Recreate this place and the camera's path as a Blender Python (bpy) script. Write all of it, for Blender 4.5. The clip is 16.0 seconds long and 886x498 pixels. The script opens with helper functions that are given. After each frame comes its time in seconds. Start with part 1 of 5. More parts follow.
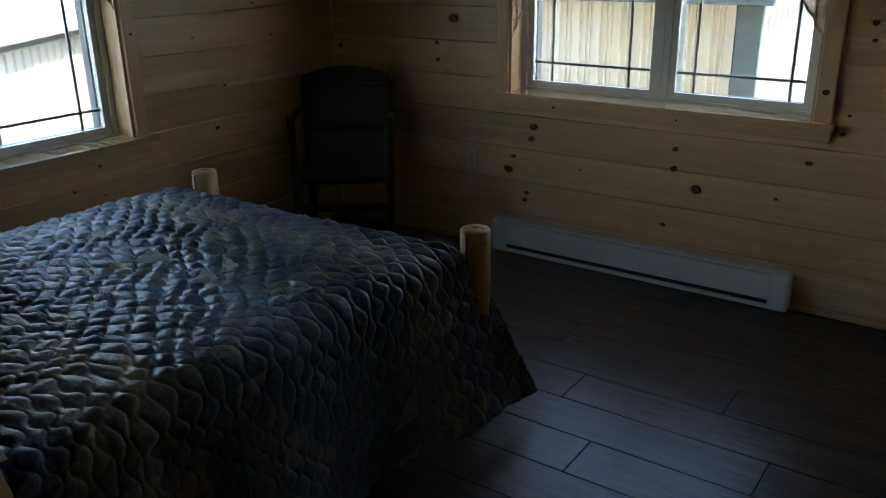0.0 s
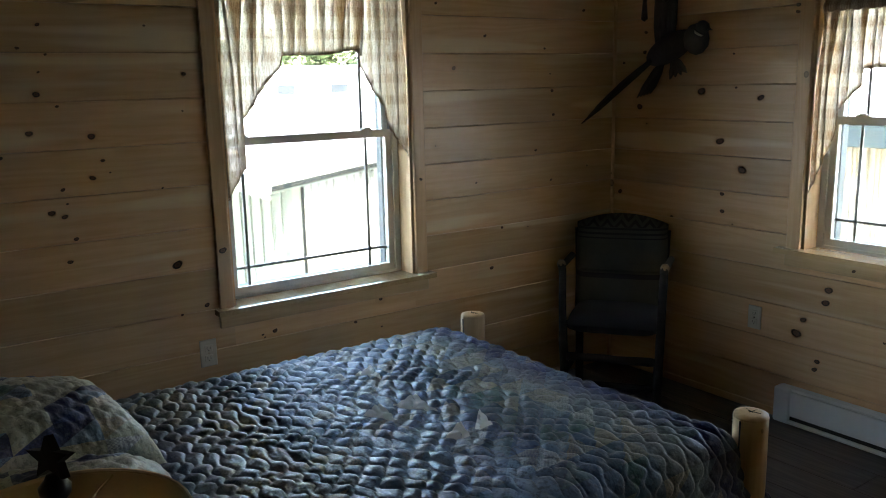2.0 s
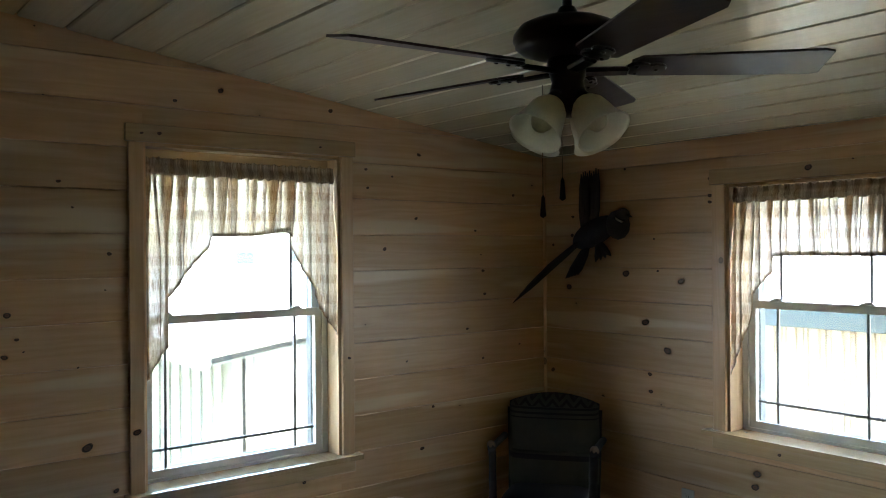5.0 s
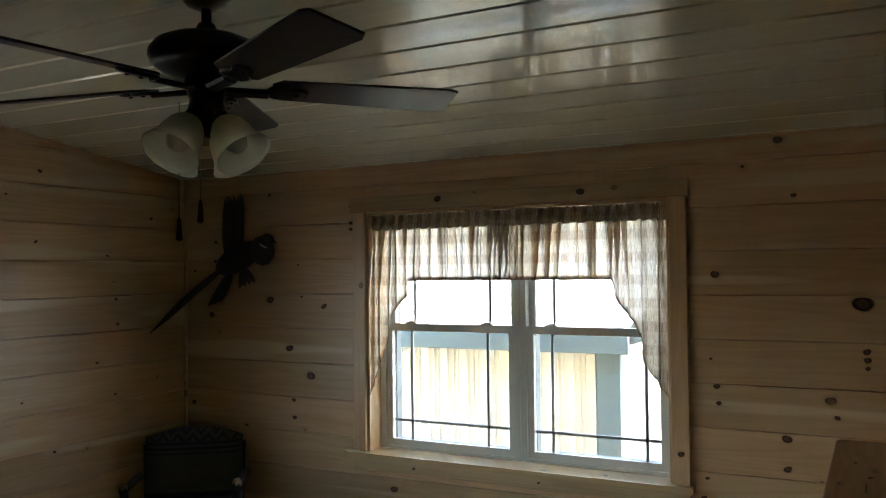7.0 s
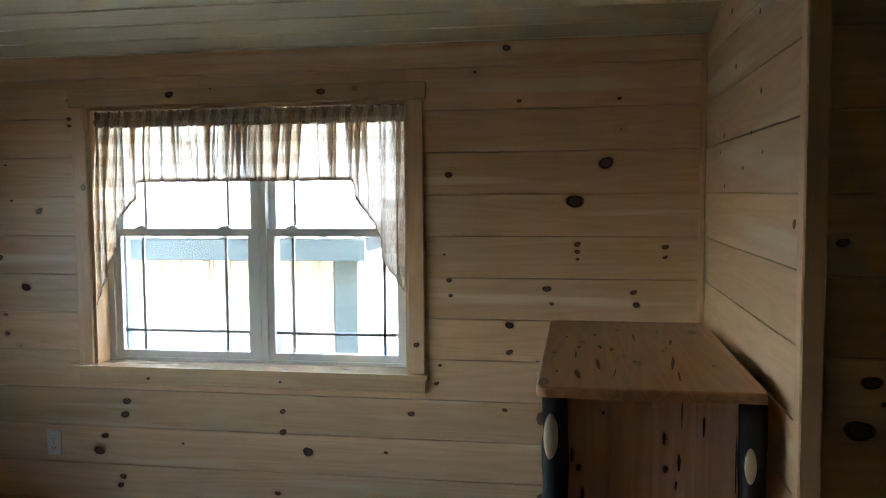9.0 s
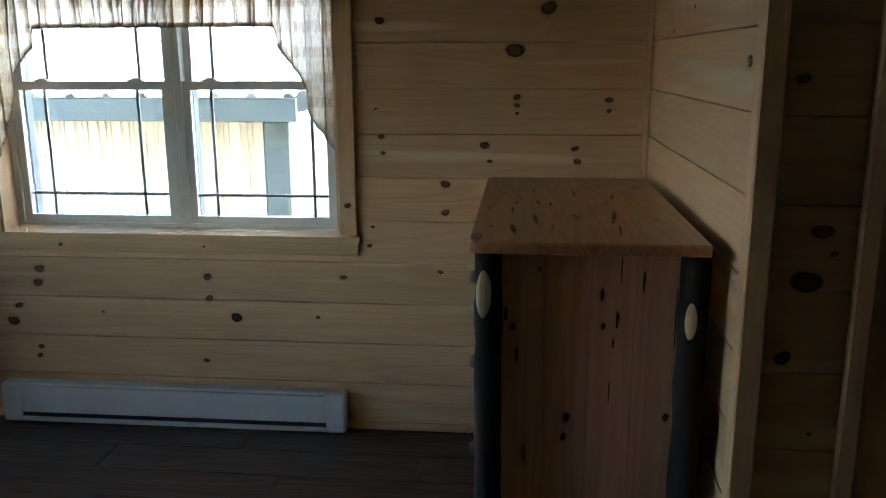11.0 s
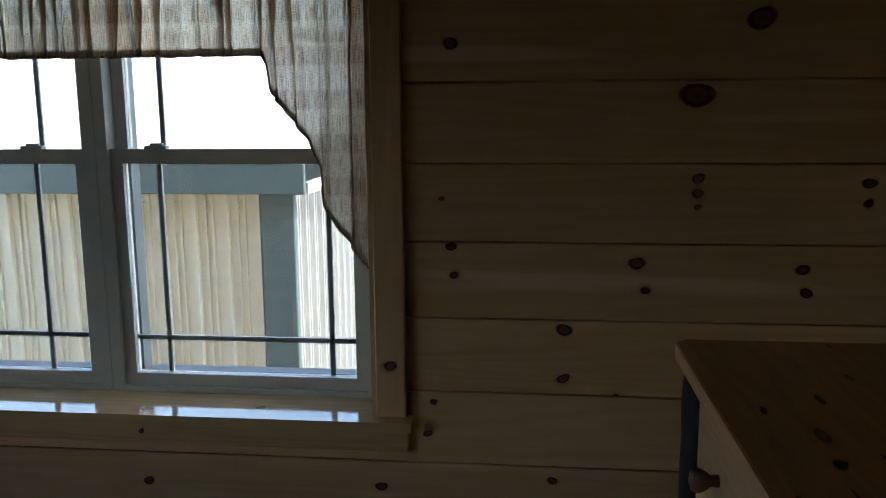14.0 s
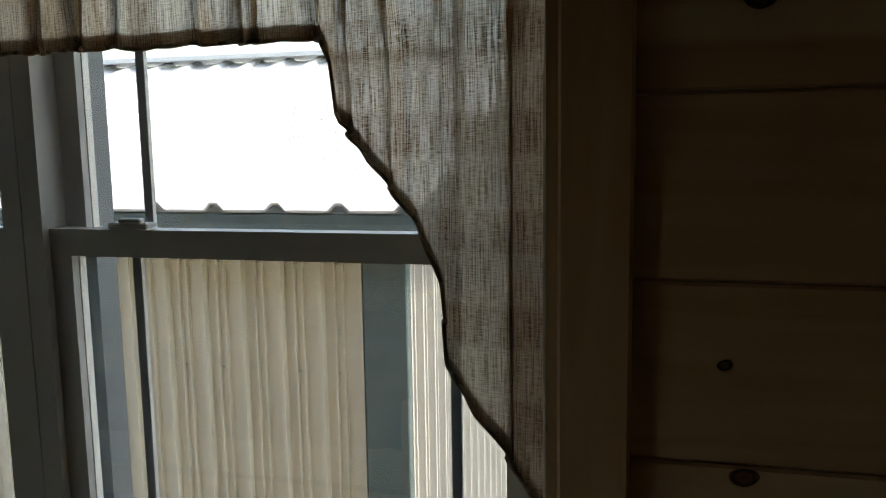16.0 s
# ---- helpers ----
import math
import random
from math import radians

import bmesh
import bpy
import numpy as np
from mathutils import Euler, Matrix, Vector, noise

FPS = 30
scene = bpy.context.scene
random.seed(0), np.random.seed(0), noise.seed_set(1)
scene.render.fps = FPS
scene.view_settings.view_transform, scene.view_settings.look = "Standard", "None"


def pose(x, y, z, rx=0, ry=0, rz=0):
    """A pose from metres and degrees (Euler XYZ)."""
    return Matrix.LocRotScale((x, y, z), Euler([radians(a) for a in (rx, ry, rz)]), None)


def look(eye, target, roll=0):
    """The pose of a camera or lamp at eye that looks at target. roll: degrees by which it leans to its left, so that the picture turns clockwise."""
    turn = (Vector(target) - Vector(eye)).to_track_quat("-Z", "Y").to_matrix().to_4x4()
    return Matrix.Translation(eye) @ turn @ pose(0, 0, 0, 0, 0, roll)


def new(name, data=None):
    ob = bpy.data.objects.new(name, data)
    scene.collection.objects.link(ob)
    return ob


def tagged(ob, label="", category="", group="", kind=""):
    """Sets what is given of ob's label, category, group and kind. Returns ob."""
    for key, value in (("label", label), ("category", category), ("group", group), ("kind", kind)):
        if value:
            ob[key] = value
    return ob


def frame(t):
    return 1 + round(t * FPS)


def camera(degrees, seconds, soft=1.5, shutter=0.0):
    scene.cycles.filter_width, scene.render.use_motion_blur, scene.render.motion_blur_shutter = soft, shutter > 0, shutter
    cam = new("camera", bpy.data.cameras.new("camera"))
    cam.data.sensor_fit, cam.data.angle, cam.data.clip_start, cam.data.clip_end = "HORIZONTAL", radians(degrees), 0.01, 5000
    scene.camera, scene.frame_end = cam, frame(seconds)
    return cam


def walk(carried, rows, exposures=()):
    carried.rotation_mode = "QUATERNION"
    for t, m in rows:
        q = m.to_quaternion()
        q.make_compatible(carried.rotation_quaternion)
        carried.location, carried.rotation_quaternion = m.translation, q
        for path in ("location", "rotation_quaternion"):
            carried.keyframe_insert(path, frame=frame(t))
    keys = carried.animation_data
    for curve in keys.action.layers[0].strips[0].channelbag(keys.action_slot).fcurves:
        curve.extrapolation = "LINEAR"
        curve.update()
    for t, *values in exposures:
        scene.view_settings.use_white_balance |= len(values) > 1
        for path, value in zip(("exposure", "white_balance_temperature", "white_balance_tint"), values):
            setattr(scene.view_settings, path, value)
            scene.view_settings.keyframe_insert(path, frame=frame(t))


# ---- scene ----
cam = camera(56.3, 16.0, soft=1.0)
PATH = [
    (0, (-0.506, 0.107, 1.511), (-1.59, 1.638, 0.819), -0.8),
    (0.5, (-0.537, 0.137, 1.53), (-1.812, 1.56, 0.942), -1.0),
    (1, (-0.547, 0.128, 1.567), (-1.97, 1.438, 1.059), -1.0),
    (1.5, (-0.544, 0.161, 1.594), (-2.086, 1.352, 1.141), -1.2),
    (2, (-0.556, 0.2, 1.606), (-2.152, 1.337, 1.208), -1.2),
    (2.5, (-0.558, 0.192, 1.634), (-2.225, 1.241, 1.286), -1.3),
    (3, (-0.56, 0.205, 1.648), (-2.251, 1.222, 1.324), -1.4),
    (3.2, (-0.557, 0.216, 1.648), (-2.245, 1.241, 1.331), -1.3),
    (5.3, (-0.456, 0.313, 1.666), (-1.97, 1.618, 1.715), -0.6),
    (5.5, (-0.461, 0.314, 1.667), (-1.925, 1.674, 1.732), -0.6),
    (6, (-0.46, 0.31, 1.669), (-1.772, 1.817, 1.743), -0.6),
    (6.5, (-0.468, 0.326, 1.666), (-1.575, 1.99, 1.728), -0.7),
    (7, (-0.464, 0.345, 1.656), (-1.391, 2.117, 1.714), -0.6),
    (7.5, (-0.468, 0.355, 1.64), (-1.19, 2.22, 1.678), -0.5),
    (8, (-0.492, 0.326, 1.619), (-1.055, 2.246, 1.623), -0.4),
    (8.5, (-0.502, 0.309, 1.602), (-0.905, 2.267, 1.55), -0.5),
    (9, (-0.49, 0.325, 1.567), (-0.816, 2.294, 1.432), -0.4),
    (9.5, (-0.482, 0.346, 1.541), (-0.719, 2.319, 1.316), -0.3),
    (10, (-0.472, 0.381, 1.52), (-0.691, 2.343, 1.202), -0.3),
    (10.2, (-0.468, 0.395, 1.51), (-0.682, 2.352, 1.153), -0.3),
    (12.3, (-0.57, 0.967, 1.491), (-0.735, 2.904, 1.019), -0.1),
    (12.5, (-0.626, 1.078, 1.496), (-0.811, 3.017, 1.04), -0.3),
    (13, (-0.689, 1.328, 1.472), (-0.929, 3.269, 1.056), -0.4),
    (13.5, (-0.738, 1.629, 1.461), (-0.967, 3.591, 1.151), -0.3),
    (14, (-0.843, 1.887, 1.507), (-1.055, 3.847, 1.172), -0.4),
    (14.5, (-0.923, 2.166, 1.551), (-1.122, 4.124, 1.194), -0.6),
    (15, (-0.965, 2.443, 1.531), (-1.198, 4.403, 1.207), -0.7),
    (15.5, (-1.006, 2.711, 1.566), (-1.409, 4.636, 1.200), -0.9),
    (16, (-1.098, 2.883, 1.525), (-1.599, 4.812, 1.253), -0.9),
]
EXPOSURES = [(0.0, 4.55, 6900, 10), (1.0, 4.85, 7400, 9), (1.5, 5.45, 7900, 9), (2.0, 5.60, 7300, 10), (2.5, 5.92, 6900, 10), (3.0, 6.08, 7000, 10), (5.5, 5.55, 6900, 10), (6.1, 4.90, 7000, 10), (6.5, 4.55, 7000, 12), (7.0, 5.32, 7200, 11), (9.0, 5.95, 6600, 13), (10.0, 5.82, 6600, 11),
             (12.5, 4.73, 6400, 8), (13.0, 4.50, 6000, 6), (13.5, 4.25, 6100, 7), (14.0, 3.76, 6700, 10), (14.5, 3.48, 7000, 13), (15.0, 3.32, 7800, 13), (15.5, 3.28, 7900, 13), (16.0, 3.02, 7900, 12)]
walk(cam, [(t, look(eye, target, roll)) for t, eye, target, roll in PATH], EXPOSURES)

# ---- world, sun and exposure ----
SUN_EL, SUN_AZ = 52.0, 80.0          # azimuth clockwise from +y
world = bpy.data.worlds.new("world")
scene.world = world
world.use_nodes = True
wn = world.node_tree
sky = wn.nodes.new("ShaderNodeTexSky")
sky.sky_type, sky.sun_disc = "NISHITA", False
sky.sun_elevation, sky.sun_rotation = radians(SUN_EL), radians(SUN_AZ)
wn.links.new(sky.outputs[0], wn.nodes["Background"].inputs[0])
wn.nodes["Background"].inputs[1].default_value = 0.15
sun = new("sun", bpy.data.lights.new("sun", "SUN"))
sun.data.energy, sun.data.angle, sun.data.color = 2.0 * 0.72, radians(0.5), (1.0, 0.95, 0.87)
sun_from = Vector((math.sin(radians(SUN_AZ)) * math.cos(radians(SUN_EL)), math.cos(radians(SUN_AZ)) * math.cos(radians(SUN_EL)), math.sin(radians(SUN_EL))))
sun.matrix_world = look(sun_from * 30, (0, 0, 0))


# ---- node material helpers ----
class Nodes:
    """A small builder for node materials."""

    def __init__(self, name):
        self.mat = bpy.data.materials.new(name)
        self.mat.use_nodes = True
        self.tree = self.mat.node_tree
        self.bsdf = self.tree.nodes["Principled BSDF"]

    def add(self, kind):
        return self.tree.nodes.new("ShaderNode" + kind)

    def link(self, a, b):
        self.tree.links.new(a, b)

    def put(self, node, **values):
        for key, value in values.items():
            sock = node.inputs[key.replace("_", " ")]
            if isinstance(value, bpy.types.NodeSocket):
                self.link(value, sock)
            else:
                sock.default_value = value
        return node

    def math(self, op, a, b=0.0, c=0.0):
        node = self.add("Math")
        node.operation = op
        for i, v in enumerate((a, b, c)):
            if isinstance(v, bpy.types.NodeSocket):
                self.link(v, node.inputs[i])
            else:
                node.inputs[i].default_value = v
        return node.outputs[0]

    def vmath(self, op, a, b=(0, 0, 0)):
        node = self.add("VectorMath")
        node.operation = op
        for i, v in enumerate((a, b)):
            if isinstance(v, bpy.types.NodeSocket):
                self.link(v, node.inputs[i])
            else:
                node.inputs[i].default_value = v
        return node.outputs[0]

    def mix(self, fac, a, b, blend="MIX"):
        node = self.add("Mix")
        node.data_type, node.blend_type = "RGBA", blend
        for i, v in ((0, fac), (6, a), (7, b)):
            if isinstance(v, bpy.types.NodeSocket):
                self.link(v, node.inputs[i])
            elif i == 0:
                node.inputs[0].default_value = v
            else:
                node.inputs[i].default_value = (*v, 1)
        return node.outputs[2]

    def ramp(self, fac, *stops):
        node = self.add("ValToRGB")
        els = node.color_ramp.elements
        while len(els) < len(stops):
            els.new(0.5)
        for el, (p, c) in zip(els, stops):
            el.position, el.color = p, (*c, 1) if len(c) == 3 else c
        self.link(fac, node.inputs[0])
        return node.outputs[0]

    def noise(self, vec, scale, detail=3.0, rough=0.55):
        node = self.add("TexNoise")
        self.put(node, Vector=vec, Scale=scale, Detail=detail, Roughness=rough)
        return node.outputs[0]

    def bump(self, height, strength=0.3, distance=0.002):
        node = self.add("Bump")
        self.put(node, Height=height, Strength=strength, Distance=distance)
        self.link(node.outputs[0], self.bsdf.inputs["Normal"])

    def object_random(self):
        return self.add("ObjectInfo").outputs["Random"]

    def position(self):
        return self.add("NewGeometry").outputs["Position"]

    def local(self):
        return self.add("TexCoord").outputs["Object"]


def plain(name, color, rough=0.5, metal=0.0, grain=0.0, scale=40.0, coat=0.0):
    n = Nodes(name)
    v = n.local()
    t = n.noise(v, scale, 4)
    big = n.noise(v, scale * 0.12, 2)
    amount = n.math("ADD", n.math("MULTIPLY", t, 0.5), n.math("MULTIPLY", big, 0.5))
    dark = tuple(c * (1 - grain) for c in color)
    light = tuple(min(1, c * (1 + grain)) for c in color)
    n.put(n.bsdf, Base_Color=n.mix(amount, dark, light), Roughness=rough, Metallic=metal, Coat_Weight=coat)
    if grain:
        n.bump(t, 0.25, 0.001)
    return n.mat


def wood(name, light, dark, axis, rough=0.4, knots=1.0, coat=0.0, space="world", stripes=1.0, knot_share=0.4, knot_size=1.0, knot_long=1.25, knot_scale=4.3, sap=0.0, coat_rough=0.12, sap_scale=12.0, sap_from=0.615):
    """Knotty boards; axis: along which the grain runs (0 x, 1 y, 2 z)."""
    n = Nodes(name)
    base = n.position() if space == "world" else n.local()
    rnd = n.object_random()
    shift = n.add("CombineXYZ")
    n.link(n.math("MULTIPLY", rnd, 37.0), shift.inputs[axis])
    v = n.vmath("ADD", base, shift.outputs[0])
    stretch = [1.0, 1.0, 1.0]
    stretch[axis] = 0.06
    g = n.vmath("MULTIPLY", v, tuple(stretch))
    warp = n.noise(n.vmath("MULTIPLY", v, tuple(0.35 if i == axis else 1.0 for i in range(3))), 5.0, 2)
    fine = n.noise(g, 190.0, 3, 0.6)
    wide = n.noise(g, 26.0, 3)
    ring = n.math("SINE", n.math("ADD", n.math("MULTIPLY", n.noise(g, 9.0, 2), 60.0), n.math("MULTIPLY", warp, 9.0)))
    band = n.noise(n.vmath("MULTIPLY", v, tuple(0.10 if i == axis else 1.0 for i in range(3))), 7.5, 2)
    tone = n.math("ADD", n.math("ADD", n.math("MULTIPLY", wide, 0.35), n.math("MULTIPLY", band, 0.32)), n.math("ADD", n.math("MULTIPLY", fine, 0.3), n.math("MULTIPLY", ring, 0.07 * stripes)))
    col = n.ramp(tone, (0.28, dark), (0.72, light))
    tint = n.math("ADD", 0.86, n.math("MULTIPLY", rnd, 0.26))
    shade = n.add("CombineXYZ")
    for i in range(3):
        n.link(tint, shade.inputs[i])
    col = n.mix(1.0, col, shade.outputs[0], "MULTIPLY")
    if sap:
        pale = n.noise(n.vmath("MULTIPLY", v, tuple(0.07 if i == axis else 1.0 for i in range(3))), sap_scale, 2, 0.4)
        pale = n.math("MINIMUM", n.math("MAXIMUM", n.math("MULTIPLY", n.math("SUBTRACT", pale, sap_from), 14.0), 0.0), 1.0)
        col = n.mix(n.math("MULTIPLY", pale, sap), col, (0.84, 0.69, 0.45))
    height = fine
    if knots:
        vor = n.add("TexVoronoi")
        vor.feature = "F1"
        sep = n.add("SeparateXYZ")
        n.link(v, sep.inputs[0])
        flat = n.add("CombineXYZ")
        others = [i for i in range(3) if i != axis]
        n.link(sep.outputs[axis], flat.inputs[0])
        across = n.math("ADD", sep.outputs[others[0]], sep.outputs[others[1]])
        n.link(across, flat.inputs[1])
        wob = n.noise(flat.outputs[0], 30.0, 2)
        vec = n.vmath("ADD", n.vmath("MULTIPLY", flat.outputs[0], (1.0 / knot_long, 1.0, 1.0)), (0.3, 0.1, 0.0))
        n.put(vor, Vector=vec, Scale=knot_scale, Randomness=1.0)
        vor.voronoi_dimensions = "2D"
        rc = n.add("SeparateColor")
        n.link(vor.outputs["Color"], rc.inputs[0])
        size = n.math("ADD", 0.016 * knot_size, n.math("MULTIPLY", n.math("POWER", rc.outputs[0], 3.0), 0.050 * knot_size))
        size = n.math("ADD", size, n.math("MULTIPLY", n.math("SUBTRACT", wob, 0.5), 0.016))
        dist = n.math("SUBTRACT", vor.outputs["Distance"], size)
        core = n.math("SUBTRACT", 1.0, n.math("MINIMUM", n.math("MAXIMUM", n.math("MULTIPLY", dist, 140.0), 0.0), 1.0))
        inner = n.math("MINIMUM", n.math("MAXIMUM", n.math("MULTIPLY", n.math("ADD", dist, 0.012), -120.0), 0.0), 1.0)
        halo = n.math("SUBTRACT", 1.0, n.math("MINIMUM", n.math("MAXIMUM", n.math("MULTIPLY", dist, 9.0), 0.0), 1.0))
        has = n.math("GREATER_THAN", rc.outputs[1], 1.0 - knot_share)
        col = n.mix(n.math("MULTIPLY", n.math("MULTIPLY", halo, has), 0.35 * knots), col, tuple(c * 0.6 for c in dark))
        kcol = n.mix(inner, (0.030, 0.014, 0.007), (0.17, 0.085, 0.045))
        col = n.mix(n.math("MULTIPLY", n.math("MULTIPLY", core, has), 0.95 * min(1.0, knots)), col, kcol)
    n.put(n.bsdf, Base_Color=col, Roughness=n.math("ADD", rough - 0.06, n.math("MULTIPLY", wide, 0.14)), Coat_Weight=coat, Coat_Roughness=coat_rough)
    n.bump(height, 0.18, 0.0008)
    return n.mat


PINE_L, PINE_D = (0.775, 0.532, 0.305), (0.63, 0.377, 0.190)
M_PINE_X = wood("pine along x", PINE_L, PINE_D, 0, rough=0.36, coat=0.15, sap=0.6, knot_share=0.10, knot_size=0.55)
M_PINE_Y = wood("pine along y", PINE_L, PINE_D, 1, rough=0.36, coat=0.15, sap=0.7, sap_scale=9.0, sap_from=0.575, knot_share=0.10, knot_size=0.55)
# pine darkened for the unseen closing walls, so they bounce less light
M_PINE_LOW_BOUNCE = wood("pine darkened to cut bounce", (0.34, 0.22, 0.12), (0.24, 0.15, 0.08), 0, rough=0.45)
M_PINE_Z = wood("pine upright", PINE_L, PINE_D, 2, rough=0.34, knots=0.7, coat=0.2)
M_TRIM = wood("pine trim", (0.70, 0.49, 0.28), (0.52, 0.33, 0.16), 0, rough=0.3, knots=0.6, coat=0.3)
M_TRIM_Y = wood("pine trim along y", (0.70, 0.49, 0.28), (0.52, 0.33, 0.16), 1, rough=0.3, knots=0.6, coat=0.3)
M_SILL = wood("varnished sill", (0.72, 0.52, 0.30), (0.55, 0.36, 0.18), 0, rough=0.10, knots=0.5, coat=1.0, coat_rough=0.03)
M_CEIL = wood("varnished ceiling board", (0.80, 0.75, 0.55), (0.70, 0.65, 0.46), 0, rough=0.18, knots=0.0, coat=1.0, coat_rough=0.05)
M_FLOOR = wood("dark laminate", (0.105, 0.075, 0.062), (0.034, 0.024, 0.021), 0, rough=0.34, knots=0.5, stripes=2.0)
M_LOG = wood("peeled log", (0.74, 0.50, 0.27), (0.56, 0.34, 0.16), 2, rough=0.4, knots=0.5, space="local")
M_HICK = wood("rustic dresser side", (0.74, 0.40, 0.26), (0.50, 0.25, 0.155), 2, rough=0.42, knots=0.8, knot_share=0.25, knot_size=1.2, knot_long=4.5, knot_scale=8.0)
M_HICK_TOP = wood("rustic dresser top", (0.58, 0.29, 0.145), (0.33, 0.145, 0.065), 1, rough=0.3, knots=1.0, coat=0.3, knot_share=0.6, knot_size=2.0, knot_long=2.8, knot_scale=9.0)
M_BARK = plain("dark bark", (0.012, 0.009, 0.008), 0.85, 0, 0.5, 60)
M_CUT = wood("peeled oval", (0.78, 0.64, 0.44), (0.60, 0.44, 0.26), 2, rough=0.45, knots=0.3, space="local")
M_VINYL = plain("white vinyl", (0.72, 0.72, 0.68), 0.35, 0, 0.03)
# dark blue-grey puts the backlit shade of the outer frame into its colour
M_OUTER = plain("outer frame with shade in colour", (0.13, 0.155, 0.165), 0.5, 0, 0.1, 20)
M_MUNTIN = plain("window grille", (0.55, 0.56, 0.54), 0.4, 0, 0.03)
M_HEATER = plain("white enamel", (0.78, 0.83, 0.83), 0.32, 0, 0.04)
M_DARK = plain("dark slot", (0.02, 0.02, 0.02), 0.6)
M_PLATE = plain("outlet plastic", (0.62, 0.60, 0.52), 0.35, 0, 0.02)
M_BRONZE = plain("dark bronze", (0.030, 0.022, 0.018), 0.32, 0.6, 0.2, 30)
M_BLADE = wood("fan blade veneer", (0.055, 0.026, 0.015), (0.024, 0.011, 0.007), 0, rough=0.42, knots=0.0, coat=0.05, space="local")
M_CHROME = plain("bright metal", (0.75, 0.72, 0.66), 0.18, 1.0)
M_BIRD = plain("dark feathers", (0.050, 0.042, 0.040), 0.65, 0, 0.85, 55)
M_FRINGE = plain("white cord", (0.6, 0.58, 0.5), 0.8, 0, 0.1)


def glass_mat():
    n = Nodes("window glass")
    n.put(n.bsdf, Base_Color=(0.35, 0.365, 0.36, 1), Roughness=0.0, IOR=1.45, Transmission_Weight=1.0)
    return n.mat


def cloth_mat(name, through_share=0.92, sheer=0.13):
    """Homespun plaid in the cloth's own measure, thin enough to let the daylight through."""
    n = Nodes(name)
    uv = n.add("TexCoord").outputs["UV"]
    sep = n.add("SeparateXYZ")
    n.link(uv, sep.inputs[0])
    u, z = sep.outputs[0], sep.outputs[1]

    def soft_band(value, pitch, low, sharp):
        wave = n.math("SINE", n.math("MULTIPLY", value, 2 * math.pi / pitch))
        return n.math("MINIMUM", n.math("MAXIMUM", n.math("MULTIPLY", n.math("SUBTRACT", wave, low), sharp), 0.0), 1.0)
    warp = soft_band(u, 0.094, -0.1, 3.0)
    weft = soft_band(z, 0.094, 0.0, 2.4)
    ochre = soft_band(n.math("ADD", u, 0.031), 0.188, 0.70, 5.0)
    streak = n.noise(n.vmath("MULTIPLY", uv, (620.0, 22.0, 1.0)), 1.0, 3, 0.6)
    slub = n.noise(n.vmath("MULTIPLY", uv, (90.0, 700.0, 1.0)), 1.0, 3, 0.6)
    col_u = n.mix(warp, (0.82, 0.67, 0.46), (0.25, 0.135, 0.055))
    col_u = n.mix(n.math("MULTIPLY", ochre, 0.7), col_u, (0.72, 0.40, 0.11))
    col_z = n.mix(weft, (0.80, 0.66, 0.46), (0.34, 0.185, 0.075))
    col = n.mix(0.42, col_u, col_z)
    threads = n.math("MULTIPLY", n.math("SUBTRACT", n.math("ADD", n.math("MULTIPLY", streak, 1.25), n.math("MULTIPLY", slub, 0.75)), 0.82), 2.9)
    col = n.mix(threads, n.mix(0.66, col, (0.10, 0.05, 0.022)), n.mix(0.40, col, (0.96, 0.89, 0.76)))
    dif, tra, mixs = n.add("BsdfDiffuse"), n.add("BsdfTranslucent"), n.add("MixShader")
    n.link(col, dif.inputs[0])
    n.link(col, tra.inputs[0])
    mixs.inputs[0].default_value = through_share
    n.link(dif.outputs[0], mixs.inputs[1])
    n.link(tra.outputs[0], mixs.inputs[2])
    holes = n.add("BsdfTransparent")
    gap = n.math("MULTIPLY", n.math("GREATER_THAN", n.math("ADD", n.math("MULTIPLY", streak, 1.2), n.math("MULTIPLY", slub, 0.8)), 1.04), sheer)
    top = n.add("MixShader")
    n.link(gap, top.inputs[0])
    n.link(mixs.outputs[0], top.inputs[1])
    n.link(holes.outputs[0], top.inputs[2])
    n.link(top.outputs[0], n.tree.nodes["Material Output"].inputs[0])
    return n.mat


